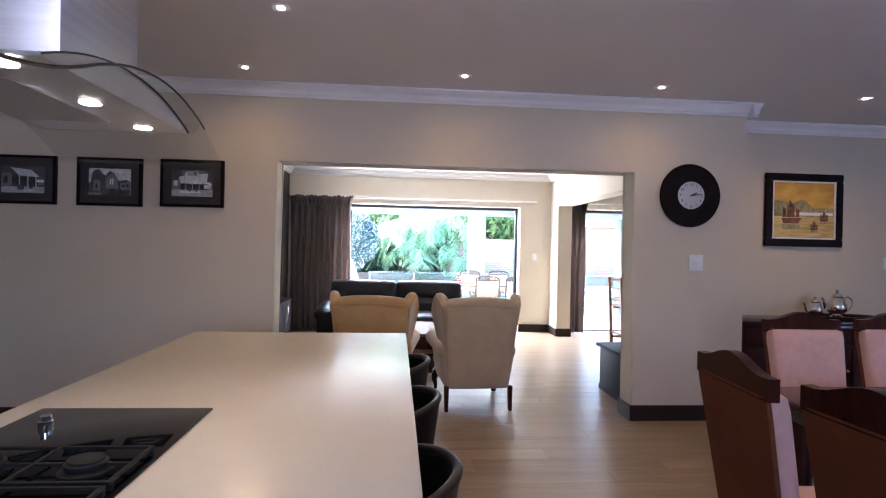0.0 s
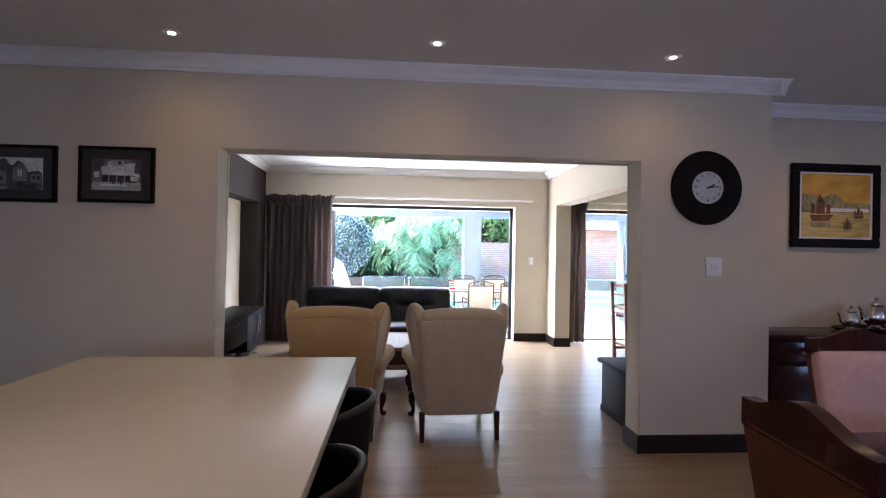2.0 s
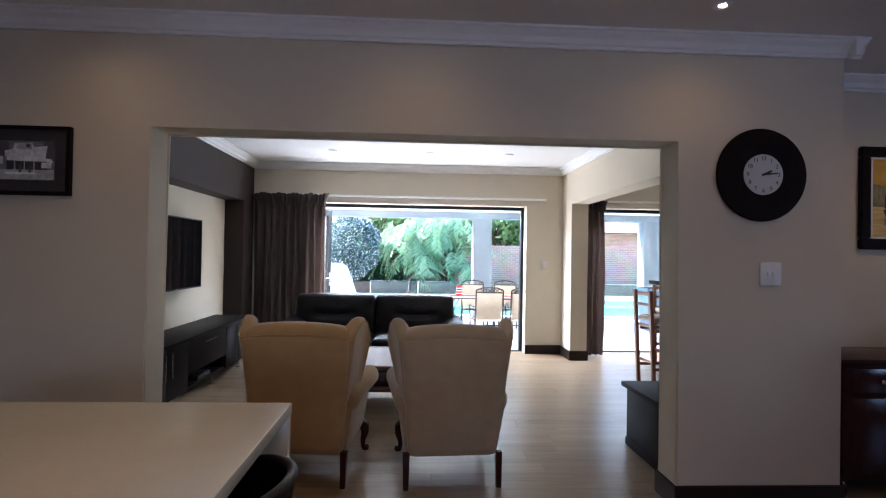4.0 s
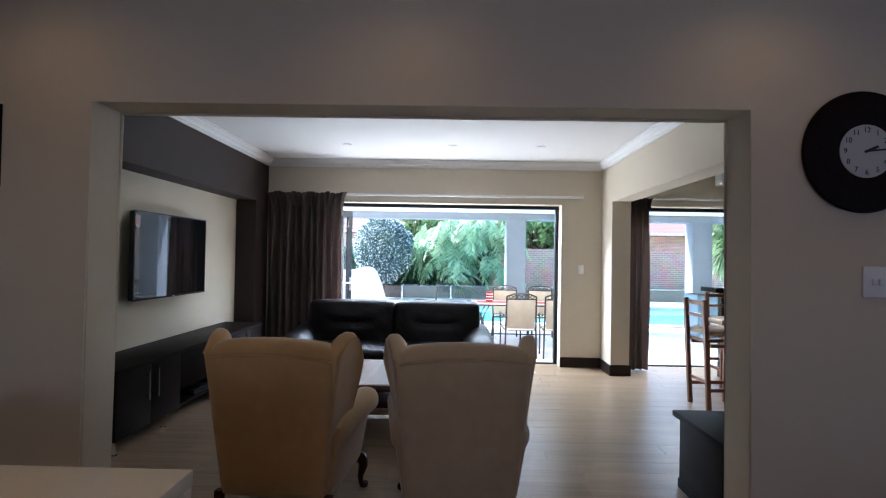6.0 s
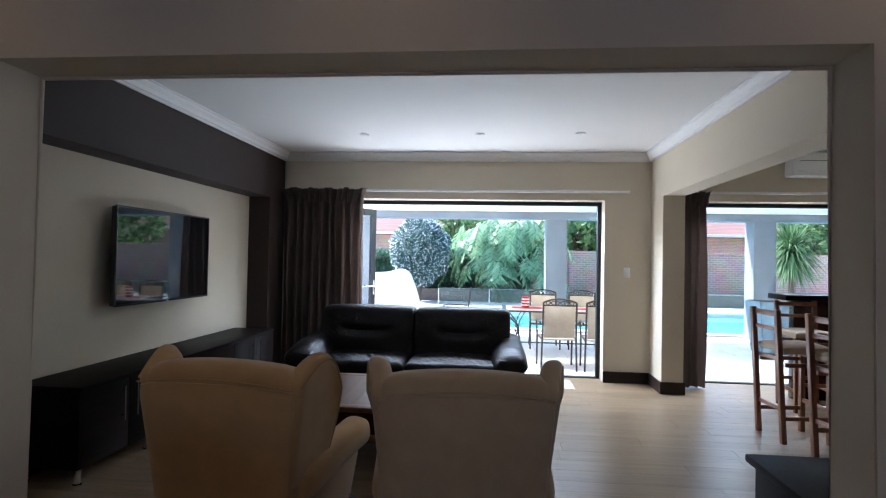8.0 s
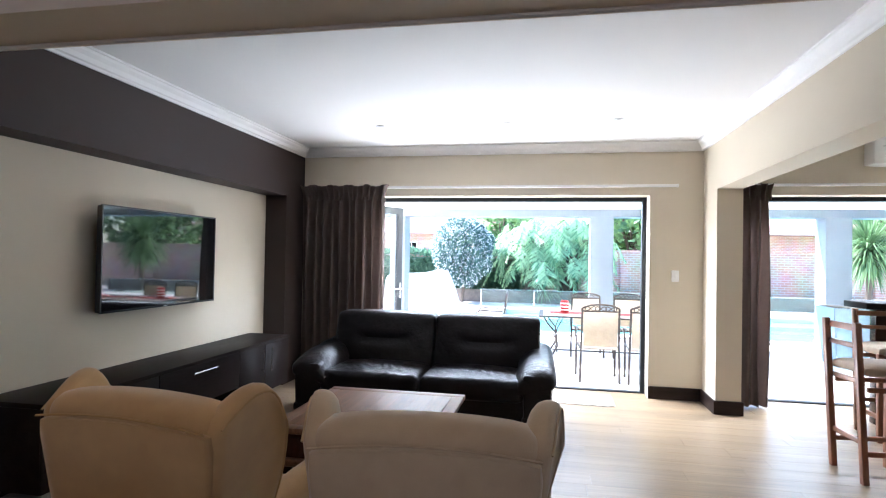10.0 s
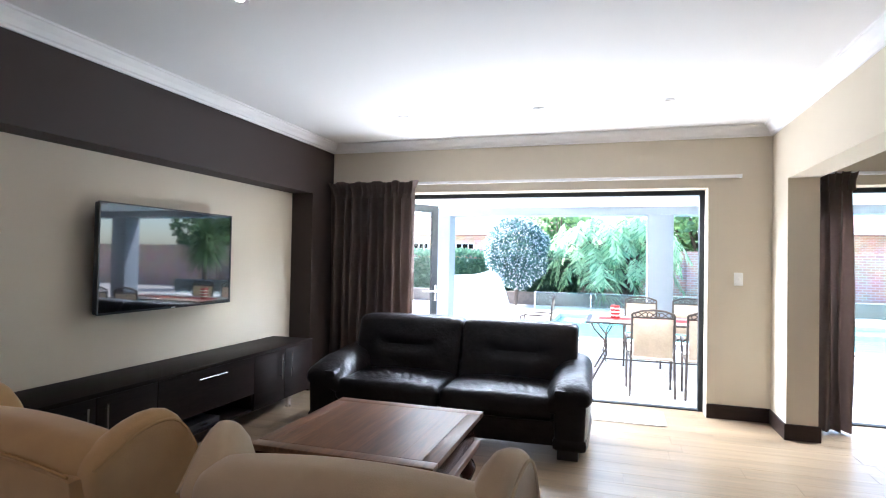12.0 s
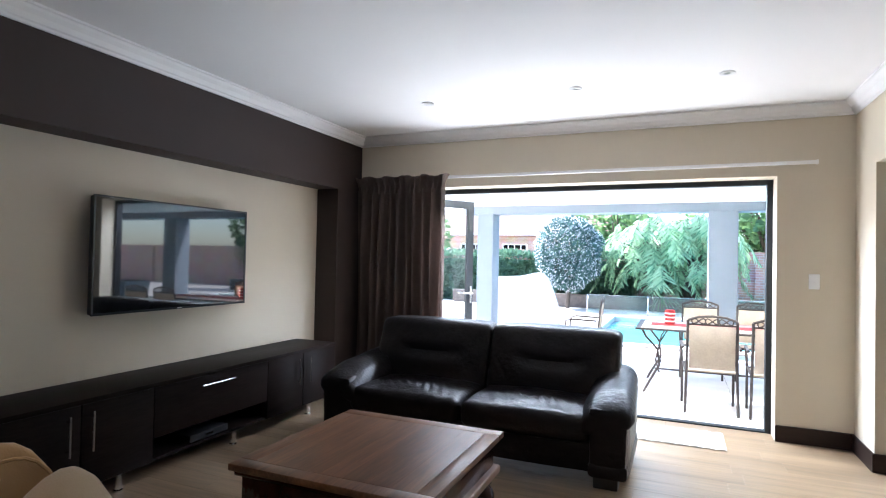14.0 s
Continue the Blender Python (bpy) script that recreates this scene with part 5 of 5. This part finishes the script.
def tub_stool(m):
    s = thing("counter_stool", "dark brown leather tub counter stool", "stool", m, "tub stools along the island")
    b = bmesh.new()
    n, rows = 28, 6
    grid = []
    for j in range(rows + 1):
        v = j / rows
        row = []
        for i in range(n + 1):
            a = radians(-118 + 236 * i / n)
            r = 0.205 + 0.035 * v
            top = 0.84 - 0.10 * (abs(a) / radians(118)) ** 2
            row.append(b.verts.new((r * math.cos(a), r * math.sin(a), 0.56 + (top - 0.56) * v)))
        grid.append(row)
    for j in range(rows):
        for i in range(n):
            b.faces.new((grid[j][i], grid[j][i + 1], grid[j + 1][i + 1], grid[j + 1][i]))
    bmesh.ops.solidify(b, geom=b.faces[:], thickness=0.028)
    part("tub_back", b, M_TUBLEATHER, s, smooth=60)
    b = bmesh.new()
    tube(b, [((0.232) * math.cos(a), 0.232 * math.sin(a), 0.843 - 0.10 * (abs(a) / radians(118)) ** 2) for a in [radians(-118 + 236 * i / 28) for i in range(29)]], 0.014, 10)
    part("rim_roll", b, M_TUBLEATHER, s)
    part("seat", rbox(0.40, 0.40, 0.10, 0.05, 6, lambda p: (*[c * (1 - 0.12 * (abs(p.x * p.y) / 0.04)) for c in (p.x, p.y)], p.z + 0.585)), M_TUBLEATHER, s)
    part("stem", lathe(bmesh.new(), [(0.21, 0), (0.21, 0.012), (0.06, 0.03), (0.026, 0.05), (0.026, 0.53), (0.06, 0.54)], (0, 0, 0), 24), M_CHROME, s, "chrome pedestal")
    b = bmesh.new()
    tube(b, [(0.15 * math.cos(a), 0.15 * math.sin(a), 0.27) for a in [2 * math.pi * i / 24 for i in range(24)]], 0.010, 8, True)
    part("footrest", b, M_CHROME, s, "chrome ring footrest")
    return s


ts = tub_stool(pose(0.308, 3.20, 0))
for y in (2.50, 1.80):
    copy_thing(ts, pose(0.308, y, 0))


GREYS = [material("print_grey", (g, g, g), 0.5, vary=0.4, scale=45) for g in (0.012, 0.06, 0.18, 0.42, 0.70)]


def rect(a, b_, c, d):
    return [(a, c), (b_, c), (b_, d), (a, d)]


STORE = [(1, rect(-15, -8, 2, 10)), (1, rect(10, 16, 0, 10)), (4, [(-10, 0), (11, 1), (12, 8), (5, 7), (4, 9.5), (-5, 9), (-6, 6), (-10, 5)]), (3, [(-4, 6), (4, 6), (4, 9), (-4, 9)]), (0, rect(1, 3, 7, 9)),
         (4, [(-9, 0), (-6, 2.5), (14, 1), (15, -1)]), (0, rect(-9, 12, -5.5, -0.5)), (2, rect(-16, -9, -5, 2)), (4, rect(-14, -11, -2, 2)), (4, rect(9, 14, -4, -1)), (3, rect(-16, 16, -11, -5)), (4, rect(-10, 6, -7.5, -6.2)),
         (3, rect(-5, -4.5, -6, 0)), (3, rect(0, 0.5, -6, 0)), (3, rect(5, 5.5, -6, 0)), (1, rect(-2.5, -1.2, -6.5, -2.5)), (1, rect(2.5, 3.8, -6.5, -3))]
CHURCH = [(1, [(-16, -11), (16, -11), (16, 0), (13, 2), (7, 1), (3, 7), (0, 8.5), (-3, 5), (-5, 6), (-8, 10), (-11, 9), (-13, 7), (-14, 0), (-16, -1)]), (2, [(-3, -5), (6, -5), (6, 2), (2, 7), (-3, 3)]), (2, rect(8, 15, -6, -0.5)), (4, rect(0.2, 1.1, -2, 2.5)), (4, rect(1.8, 2.7, -2, 2.5)),
          (2, rect(-12, -7, -7, 1)), (0, rect(-10.5, -9, -5, -2)), (0, [(0, -11), (4, -11), (4, -6.5), (2, -5), (0, -6.5)]), (0, rect(9.5, 11, -4, -1.5)), (0, rect(12.5, 14, -4, -1.5)), (0, [(5, -11), (12, -11), (11, -7), (7, -6)]), (2, rect(-16, -6, -11, -8.5))]
SHED = [(1, rect(-16, 16, -2, 10)), (4, [(-9, 9), (6, 7.5), (12, 2), (-3, 3)]), (0, rect(-8, 12, -4, 2)), (3, rect(-3, -2, -7, 3)), (3, rect(3, 4, -7, 2.5)), (3, rect(9, 10, -6, 2)), (2, rect(11, 16, -4, 1)), (4, rect(10, 15, -2, 0)),
        (2, rect(-16, -8, -5, 5)), (0, rect(-14, -11, -3, 2)), (3, rect(-16, 16, -11, -5.5)), (1, rect(-4, 1, -8, -4)), (0, rect(5, 7, -7, -3)), (4, rect(-1, 9, -9, -8.2))]


def photo(x0, x1, z0, z1, sky_, shapes):
    p = thing("framed_photograph", "dark-framed black and white photograph of an old building", "picture", pose((x0 + x1) / 2, KY, (z0 + z1) / 2), "framed photographs on the kitchen wall")
    w, h = (x1 - x0) / 2, (z1 - z0) / 2
    b = bmesh.new()
    quad_frame(b, -w, w, -h, h, 0.022, -0.028, -0.001)
    part("frame", b, M_DARKWOOD, p, smooth=None)
    part("mount", bbox(-w + 0.02, w - 0.02, -0.016, -0.002, -h + 0.02, h - 0.02, 0), material("charcoal_mount", (0.052, 0.044, 0.043), 0.9, spec=0.1), p, "charcoal mount board")
    pw, ph = 0.155, 0.103
    pr = part("print", bbox(-pw, pw, -0.020, -0.015, -ph, ph, 0), GREYS[sky_], p, "black and white print")
    for k, (g, outline) in enumerate(shapes):
        o_ = [(max(-pw, min(pw, u / 100)), max(-ph, min(ph, v / 100))) for u, v in outline]
        part("tone", prism(bmesh.new(), o_, "y", -0.0205 - 0.0002 * (k + 1), -0.0202), GREYS[g], pr, smooth=None)
    g_ = part("glazing", bbox(-w + 0.022, w - 0.022, -0.0265, -0.0257, -h + 0.022, h - 0.022, 0), M_GLASS, p)
    g_.visible_shadow = False


photo(-1.488, -1.006, 1.703, 2.075, 2, STORE)
photo(-2.109, -1.626, 1.695, 2.069, 4, CHURCH)
photo(-2.745, -2.262, 1.695, 2.069, 1, SHED)


def text_mesh(s, size, depth=0.0008):
    cu = bpy.data.curves.new("numeral", "FONT")
    cu.body, cu.size, cu.extrude, cu.align_x, cu.align_y = s, size, depth, "CENTER", "CENTER"
    tmp = bpy.data.objects.new("numeral", cu)
    me = bpy.data.meshes.new_from_object(tmp)
    bpy.data.objects.remove(tmp)
    return me


ck = thing("wall_clock", "large round dark wood wall clock with a white dial", "clock", pose(2.832, KY, 1.910))
b = lathe(bmesh.new(), [(0.262, 0.001), (0.268, 0.012), (0.262, 0.024), (0.13, 0.034), (0.118, 0.030), (0.05, 0.028)], (0, 0, 0), 64)
part("surround", shift(b, 0, 0, 0, 90), M_DARKWOOD, ck, smooth=30)
part("dial", shift(lathe(bmesh.new(), [(0.116, 0.030), (0.116, 0.033)], (0, 0, 0), 48), 0, 0, 0, 90), material("dial_paper", (0.52, 0.52, 0.51), 0.6, vary=0.03), ck, "white dial")
M_INK = material("black_ink", (0.012, 0.012, 0.012), 0.5)
for i in range(1, 13):
    a = radians(90 - 30 * i)
    me = text_mesh(str(i), 0.032)
    me.materials.append(M_INK)
    o = new("numeral", me)
    o.parent = ck
    o.matrix_basis = pose(0.092 * math.cos(a), -0.0345, 0.092 * math.sin(a), 90)
for ang, l, w in ((90 - 30 * 2.2, 0.052, 0.006), (90 - 6 * 14, 0.082, 0.004)):
    part("hand", shift(bbox(-0.012, l, -0.001, 0.001, -w, w, 0.0005), 0, -0.037, 0, 0, -ang), M_INK, ck)
part("hub", shift(lathe(bmesh.new(), [(0.006, 0.034), (0.006, 0.040)], (0, 0, 0), 12), 0, 0, 0, 90), M_INK, ck)


# painting of boats on a golden harbour
pa = thing("framed_painting", "golden harbour painting with sailing junks in a dark wood frame", "painting", pose(4.31, DY, 1.862))
b = bmesh.new()
quad_frame(b, -0.40, 0.40, -0.355, 0.355, 0.075, -0.04, -0.001)
bmesh.ops.bevel(b, geom=b.edges[:], offset=0.008, segments=2, affect="EDGES")
part("frame", b, M_DARKWOOD, pa)
b = bmesh.new()
quad_frame(b, -0.327, 0.327, -0.282, 0.282, 0.014, -0.032, -0.01)
part("slip", b, M_CORNICE, pa, "white inner slip", smooth=None)
M_GOLD = material("gold_paint", (0.62, 0.26, 0.010), 0.5, vary=0.25, scale=5, stretch=(1, 1, 1.6), color2=(0.88, 0.58, 0.06))
M_GOLDWATER = material("gold_water_paint", (0.62, 0.38, 0.04), 0.5, vary=0.35, scale=14, stretch=(0.5, 1, 4), color2=(0.78, 0.60, 0.20))
M_HAZE = material("grey_olive_paint", (0.20, 0.19, 0.11), 0.6, vary=0.4, scale=16, stretch=(3, 1, 0.8), color2=(0.52, 0.42, 0.14))
M_BOAT = material("brown_paint", (0.07, 0.022, 0.01), 0.6, vary=0.5, scale=30, color2=(0.30, 0.11, 0.04))
part("sky", bbox(-0.313, 0.313, -0.020, -0.012, 0.02, 0.268, 0), M_GOLD, pa)
part("water_area", bbox(-0.313, 0.313, -0.020, -0.012, -0.268, 0.02, 0), M_GOLDWATER, pa)
b = prism(bmesh.new(), [(-0.313, -0.06), (0.313, -0.06), (0.313, 0.02), (0.22, 0.03), (0.10, 0.02), (0.03, 0.08), (-0.03, 0.105), (-0.10, 0.07), (-0.18, 0.08), (-0.313, 0.10)], "y", -0.0215, -0.0202)
part("skyline", b, M_HAZE, pa, smooth=None)
part("shore_glow", bbox(-0.10, 0.30, -0.0222, -0.0216, -0.05, -0.02, 0), M_CORNICE, pa)
for x, z, s in ((-0.13, -0.10, 1.0), (0.21, -0.09, 0.45), (0.11, -0.18, 0.4)):
    b = bmesh.new()
    prism(b, [(x - 0.10 * s, z + 0.02 * s), (x - 0.08 * s, z - 0.03 * s), (x + 0.07 * s, z - 0.03 * s), (x + 0.11 * s, z + 0.025 * s)], "y", -0.0245, -0.0225)
    prism(b, [(x - 0.05 * s, z + 0.03 * s), (x - 0.02 * s, z + 0.20 * s), (x + 0.03 * s, z + 0.14 * s), (x + 0.035 * s, z + 0.03 * s)], "y", -0.0245, -0.0225)
    prism(b, [(x - 0.09 * s, z + 0.03 * s), (x - 0.085 * s, z + 0.13 * s), (x - 0.058 * s, z + 0.11 * s), (x - 0.056 * s, z + 0.03 * s)], "y", -0.0245, -0.0225)
    prism(b, [(x + 0.045 * s, z + 0.03 * s), (x + 0.05 * s, z + 0.12 * s), (x + 0.085 * s, z + 0.10 * s), (x + 0.08 * s, z + 0.03 * s)], "y", -0.0245, -0.0225)
    part("junk", b, M_BOAT, pa, smooth=None)
    part("reflection", bbox(x - 0.09 * s, x + 0.09 * s, -0.0222, -0.0216, z - 0.085 * s, z - 0.04 * s, 0), M_HAZE, pa)


# sideboard and silver
sb = thing("sideboard", "dark mahogany sideboard against the dining wall", "sideboard", pose(4.45, 5.20, 0))
part("top", bbox(-1.08, 1.08, -0.25, 0.235, 0.80, 0.835, 0.008), M_MAHOG, sb)
part("body", bbox(-1.05, 1.05, -0.22, 0.23, 0.10, 0.80, 0.004), M_MAHOG, sb)
for i in range(4):
    d = part("door", bbox(-1.02 + i * 0.51, -0.53 + i * 0.51, -0.236, -0.219, 0.14, 0.60, 0.005), M_MAHOG, sb)
    part("handle", shift(lathe(bmesh.new(), [(0.008, 0), (0.008, 0.012), (0.015, 0.018), (0.010, 0.026)], (0, 0, 0), 12), -0.60 + i * 0.51 + (0.03 if i % 2 else 0), -0.236, 0.40, 90), M_SILVER, d)
    d = part("drawer", bbox(-1.02 + i * 0.51, -0.53 + i * 0.51, -0.236, -0.219, 0.63, 0.78, 0.005), M_MAHOG, sb)
    part("handle", shift(lathe(bmesh.new(), [(0.008, 0), (0.008, 0.012), (0.015, 0.018), (0.010, 0.026)], (0, 0, 0), 12), -0.775 + i * 0.51, -0.236, 0.70, 90), M_SILVER, d)
for sx in (-1, 1):
    for y in (-0.19, 0.19):
        part("foot", lathe(bmesh.new(), [(0.03, 0), (0.04, 0.03), (0.045, 0.07), (0.03, 0.10)], (sx * 1.0, y, 0), 14), M_MAHOG, sb)


def silver_pot(m, s, label, cat):
    p = thing(cat, label, cat.replace("_", " "), m, "silver tea service")
    part("body", lathe(bmesh.new(), [(0.045 * s, 0), (0.05 * s, 0.008 * s), (0.03 * s, 0.02 * s), (0.065 * s, 0.05 * s), (0.075 * s, 0.09 * s), (0.06 * s, 0.135 * s), (0.042 * s, 0.165 * s), (0.046 * s, 0.175 * s)], (0, 0, 0), 22), M_SILVER, p)
    part("lid", lathe(bmesh.new(), [(0.045 * s, 0.175 * s), (0.035 * s, 0.192 * s), (0.012 * s, 0.205 * s), (0.012 * s, 0.212 * s), (0.016 * s, 0.222 * s), (0.006 * s, 0.235 * s)], (0, 0, 0), 18), M_SILVER, p)
    b = bmesh.new()
    tube(b, [(-0.055 * s, 0, 0.05 * s), (-0.10 * s, 0, 0.08 * s), (-0.115 * s, 0, 0.14 * s), (-0.135 * s, 0, 0.165 * s)], [0.018 * s, 0.014 * s, 0.010 * s, 0.009 * s], 8)
    part("spout", b, M_SILVER, p)
    b = bmesh.new()
    tube(b, [(0.05 * s, 0, 0.15 * s), (0.09 * s, 0, 0.175 * s), (0.13 * s, 0, 0.15 * s), (0.13 * s, 0, 0.10 * s), (0.10 * s, 0, 0.06 * s), (0.07 * s, 0, 0.055 * s)], 0.007 * s, 8)
    part("handle", b, M_SILVER, p)


tray = thing("silver_tray", "oval wooden tray under the silver tea service", "tray", pose(4.50, 5.20, 0.835))
b = lathe(bmesh.new(), [(0.20, 0), (0.23, 0.006), (0.25, 0.030), (0.255, 0.032), (0.24, 0.012), (0.20, 0.008)], (0, 0, 0), 36)
for v in b.verts:
    v.co.x *= 1.5
    v.co.y *= 0.7
part("dish", b, M_MAHOG, tray)
silver_pot(pose(4.25, 5.18, 0.845, 0, 0, 0), 0.86, "small polished silver teapot", "teapot")
silver_pot(pose(4.50, 5.22, 0.845, 0, 0, 0), 1.14, "tall polished silver coffee pot", "coffee_pot")


# dining table and chairs
dt = thing("dining_table", "dark mahogany dining table with silver-capped feet", "dining table", pose(2.95, 2.05, 0))
part("tabletop", bbox(-0.78, 0.78, -0.95, 0.95, 0.715, 0.755, 0.012, 3), M_MAHOG, dt)
part("apron", bbox(-0.68, 0.68, -0.85, 0.85, 0.63, 0.716, 0.004), M_MAHOG, dt)
for sx in (-1, 1):
    for sy in (-1, 1):
        lg = part("leg", lathe(bmesh.new(), [(0.030, 0.04), (0.036, 0.07), (0.030, 0.12), (0.048, 0.40), (0.055, 0.50), (0.040, 0.56), (0.055, 0.60), (0.055, 0.63)], (sx * 0.62, sy * 0.79, 0), 18), M_MAHOG, dt)
        part("cap", lathe(bmesh.new(), [(0.034, 0), (0.045, 0.015), (0.042, 0.035), (0.032, 0.045)], (sx * 0.62, sy * 0.79, 0), 18), M_SILVER, lg, "polished metal foot cap")

M_CHAIRBACK = material("rust_chair_fabric", (0.125, 0.037, 0.014), 0.8, spec=0.15, vary=0.12, scale=30)
M_CHAIRFRONT = material("pink_beige_chair_fabric", (0.56, 0.35, 0.31), 0.85, vary=0.10, scale=25, sheen=0.25)


def dining_chair(m):
    """Faces +y."""
    c = thing("dining_chair", "mahogany dining chair with arched crest and upholstered back", "chair", m, "chairs round the dining table")
    lean = 9

    def bw(p):
        v = (p.z + 0.26) / 0.52
        return p.x * (0.90 + 0.12 * v), p.y, p.z
    part("back_pad", shift(rbox(0.46, 0.085, 0.62, 0.03, 8, bw), 0, -0.215, 0.665, lean), M_CHAIRFRONT, c, "pinkish beige upholstered back")
    part("back_cover", shift(rbox(0.468, 0.022, 0.66, 0.008, 8, bw), 0, -0.252, 0.645, lean), M_CHAIRBACK, c, "rust brown rear cover")
    b = bmesh.new()
    n = 20
    pts_t = [(-0.245 + 0.49 * i / n, 1.030 + 0.023 * (1 + math.cos(math.pi * max(-1, min(1, (2 * i / n - 1) / 0.85))))) for i in range(n + 1)]
    outline = [(-0.245, 0.955)] + [(0.245, 0.955)] + pts_t[::-1]
    prism(b, outline, "y", -0.021, 0.021)
    bmesh.ops.bevel(b, geom=[e for e in b.edges if e.calc_face_angle(0) > 0.6], offset=0.008, segments=2, affect="EDGES")
    part("crest_rail", shift(b, 0, -0.29, 0, 0), M_MAHOG, c, "dark polished arched crest rail")
    for s in (-1, 1):
        b = bmesh.new()
        tube(b, [(s * 0.20, -0.27, 0), (s * 0.195, -0.19, 0.42), (s * 0.200, -0.275, 0.98)], [0.017, 0.022, 0.018], 8)
        part("back_leg", b, M_MAHOG, c)
        b = bmesh.new()
        tube(b, [(s * 0.20, 0.21, 0), (s * 0.205, 0.215, 0.10), (s * 0.21, 0.21, 0.42)], [0.016, 0.020, 0.026], 8)
        part("front_leg", b, M_MAHOG, c)
    part("seat_frame", bbox(-0.225, 0.225, -0.20, 0.235, 0.38, 0.435, 0.006), M_MAHOG, c)
    part("seat_cushion", rbox(0.46, 0.45, 0.085, 0.04, 6, lambda p: (p.x, p.y + 0.02, p.z + 0.47 + 0.015 * (1 - (p.x / 0.23) ** 2))), M_CHAIRFRONT, c)
    return c


dining_chair(pose(1.877, 2.205, 0, 0, 0, -95))
dc = dining_chair(pose(1.928, 1.69, 0, 0, 0, -88))
for x, y, a in ((2.86, 3.26, 180), (3.48, 3.28, 178), (4.0, 2.3, 90), (4.0, 1.6, 90)):
    copy_thing(dc, pose(x, y, 0, 0, 0, a))

# kitchen window in the wall behind
bm = bmesh.new()
quad_frame(bm, -0.4, 1.6, 1.05, 2.05, 0.06, Y0 - 0.12, Y0 - 0.06)
box(bm, 0.57, 0.63, Y0 - 0.12, Y0 - 0.06, 1.11, 1.99)
structure("window_1", bm, M_ALU, "black aluminium kitchen window frame", "window")
bm = bmesh.new()
for y0_, y1_, z0_, z1_ in ((0.2, 1.4, 1.0, 1.05), (0.2, 1.4, 1.95, 2.0), (0.2, 0.25, 1.05, 1.95), (1.35, 1.4, 1.05, 1.95), (0.775, 0.825, 1.05, 1.95)):
    box(bm, X1 + 0.09, X1 + 0.15, y0_, y1_, z0_, z1_)
structure("window_2", bm, M_ALU, "black aluminium dining window frame", "window")

# ---- floor planks ----
PW, PL = 0.192, 1.285
plank = mesh_of("plank", bbox(0.0003, PL - 0.0003, 0.0003, PW - 0.0003, -0.008, 0.0, 0.0006, 1), M_PLANK)
rng = random.Random(5)
loose = bmesh.new()
y = Y0
while y < FY + 0.02:
    x = X0 - rng.uniform(0, PL)
    while x < X1:
        near = -1.7 < x + PL / 2 < 3.9 and 3.3 < y < FY
        if near:
            o = new("plank", plank)
            o.parent = FLOOR
            o.location = (x, y, 0)
        else:
            box(loose, x + 0.0008, x + PL - 0.0008, y + 0.0008, y + PW - 0.0008, -0.008, 0.0)
        x += PL
    y += PW
far_planks = part("far_planks", loose, M_PLANK, FLOOR, smooth=None)
far_planks["kind"] = "stuff"

# ---- patio tiles ----
TS = 0.45
tile = mesh_of("tile", bbox(0.002, TS - 0.002, 0.002, TS - 0.002, -0.012, 0.0, 0.0015, 1), M_TILE)
for i in range(22):
    for j in range(10):
        o = new("tile", tile)
        o.parent = PATIO
        o.location = (-2.2 + i * TS, FY2 + 0.01 + j * TS, -0.028)
bm = bmesh.new()
for i in range(-15, 33):
    if 0 <= i < 22:
        continue
    for j in range(10):
        x, y = -2.2 + i * TS, FY2 + 0.01 + j * TS
        box(bm, x + 0.002, x + TS - 0.002, y + 0.002, y + TS - 0.002, -0.04, -0.028)
ft = part("far_tiles", bm, M_TILE, PATIO, smooth=None)
ft["kind"] = "stuff"
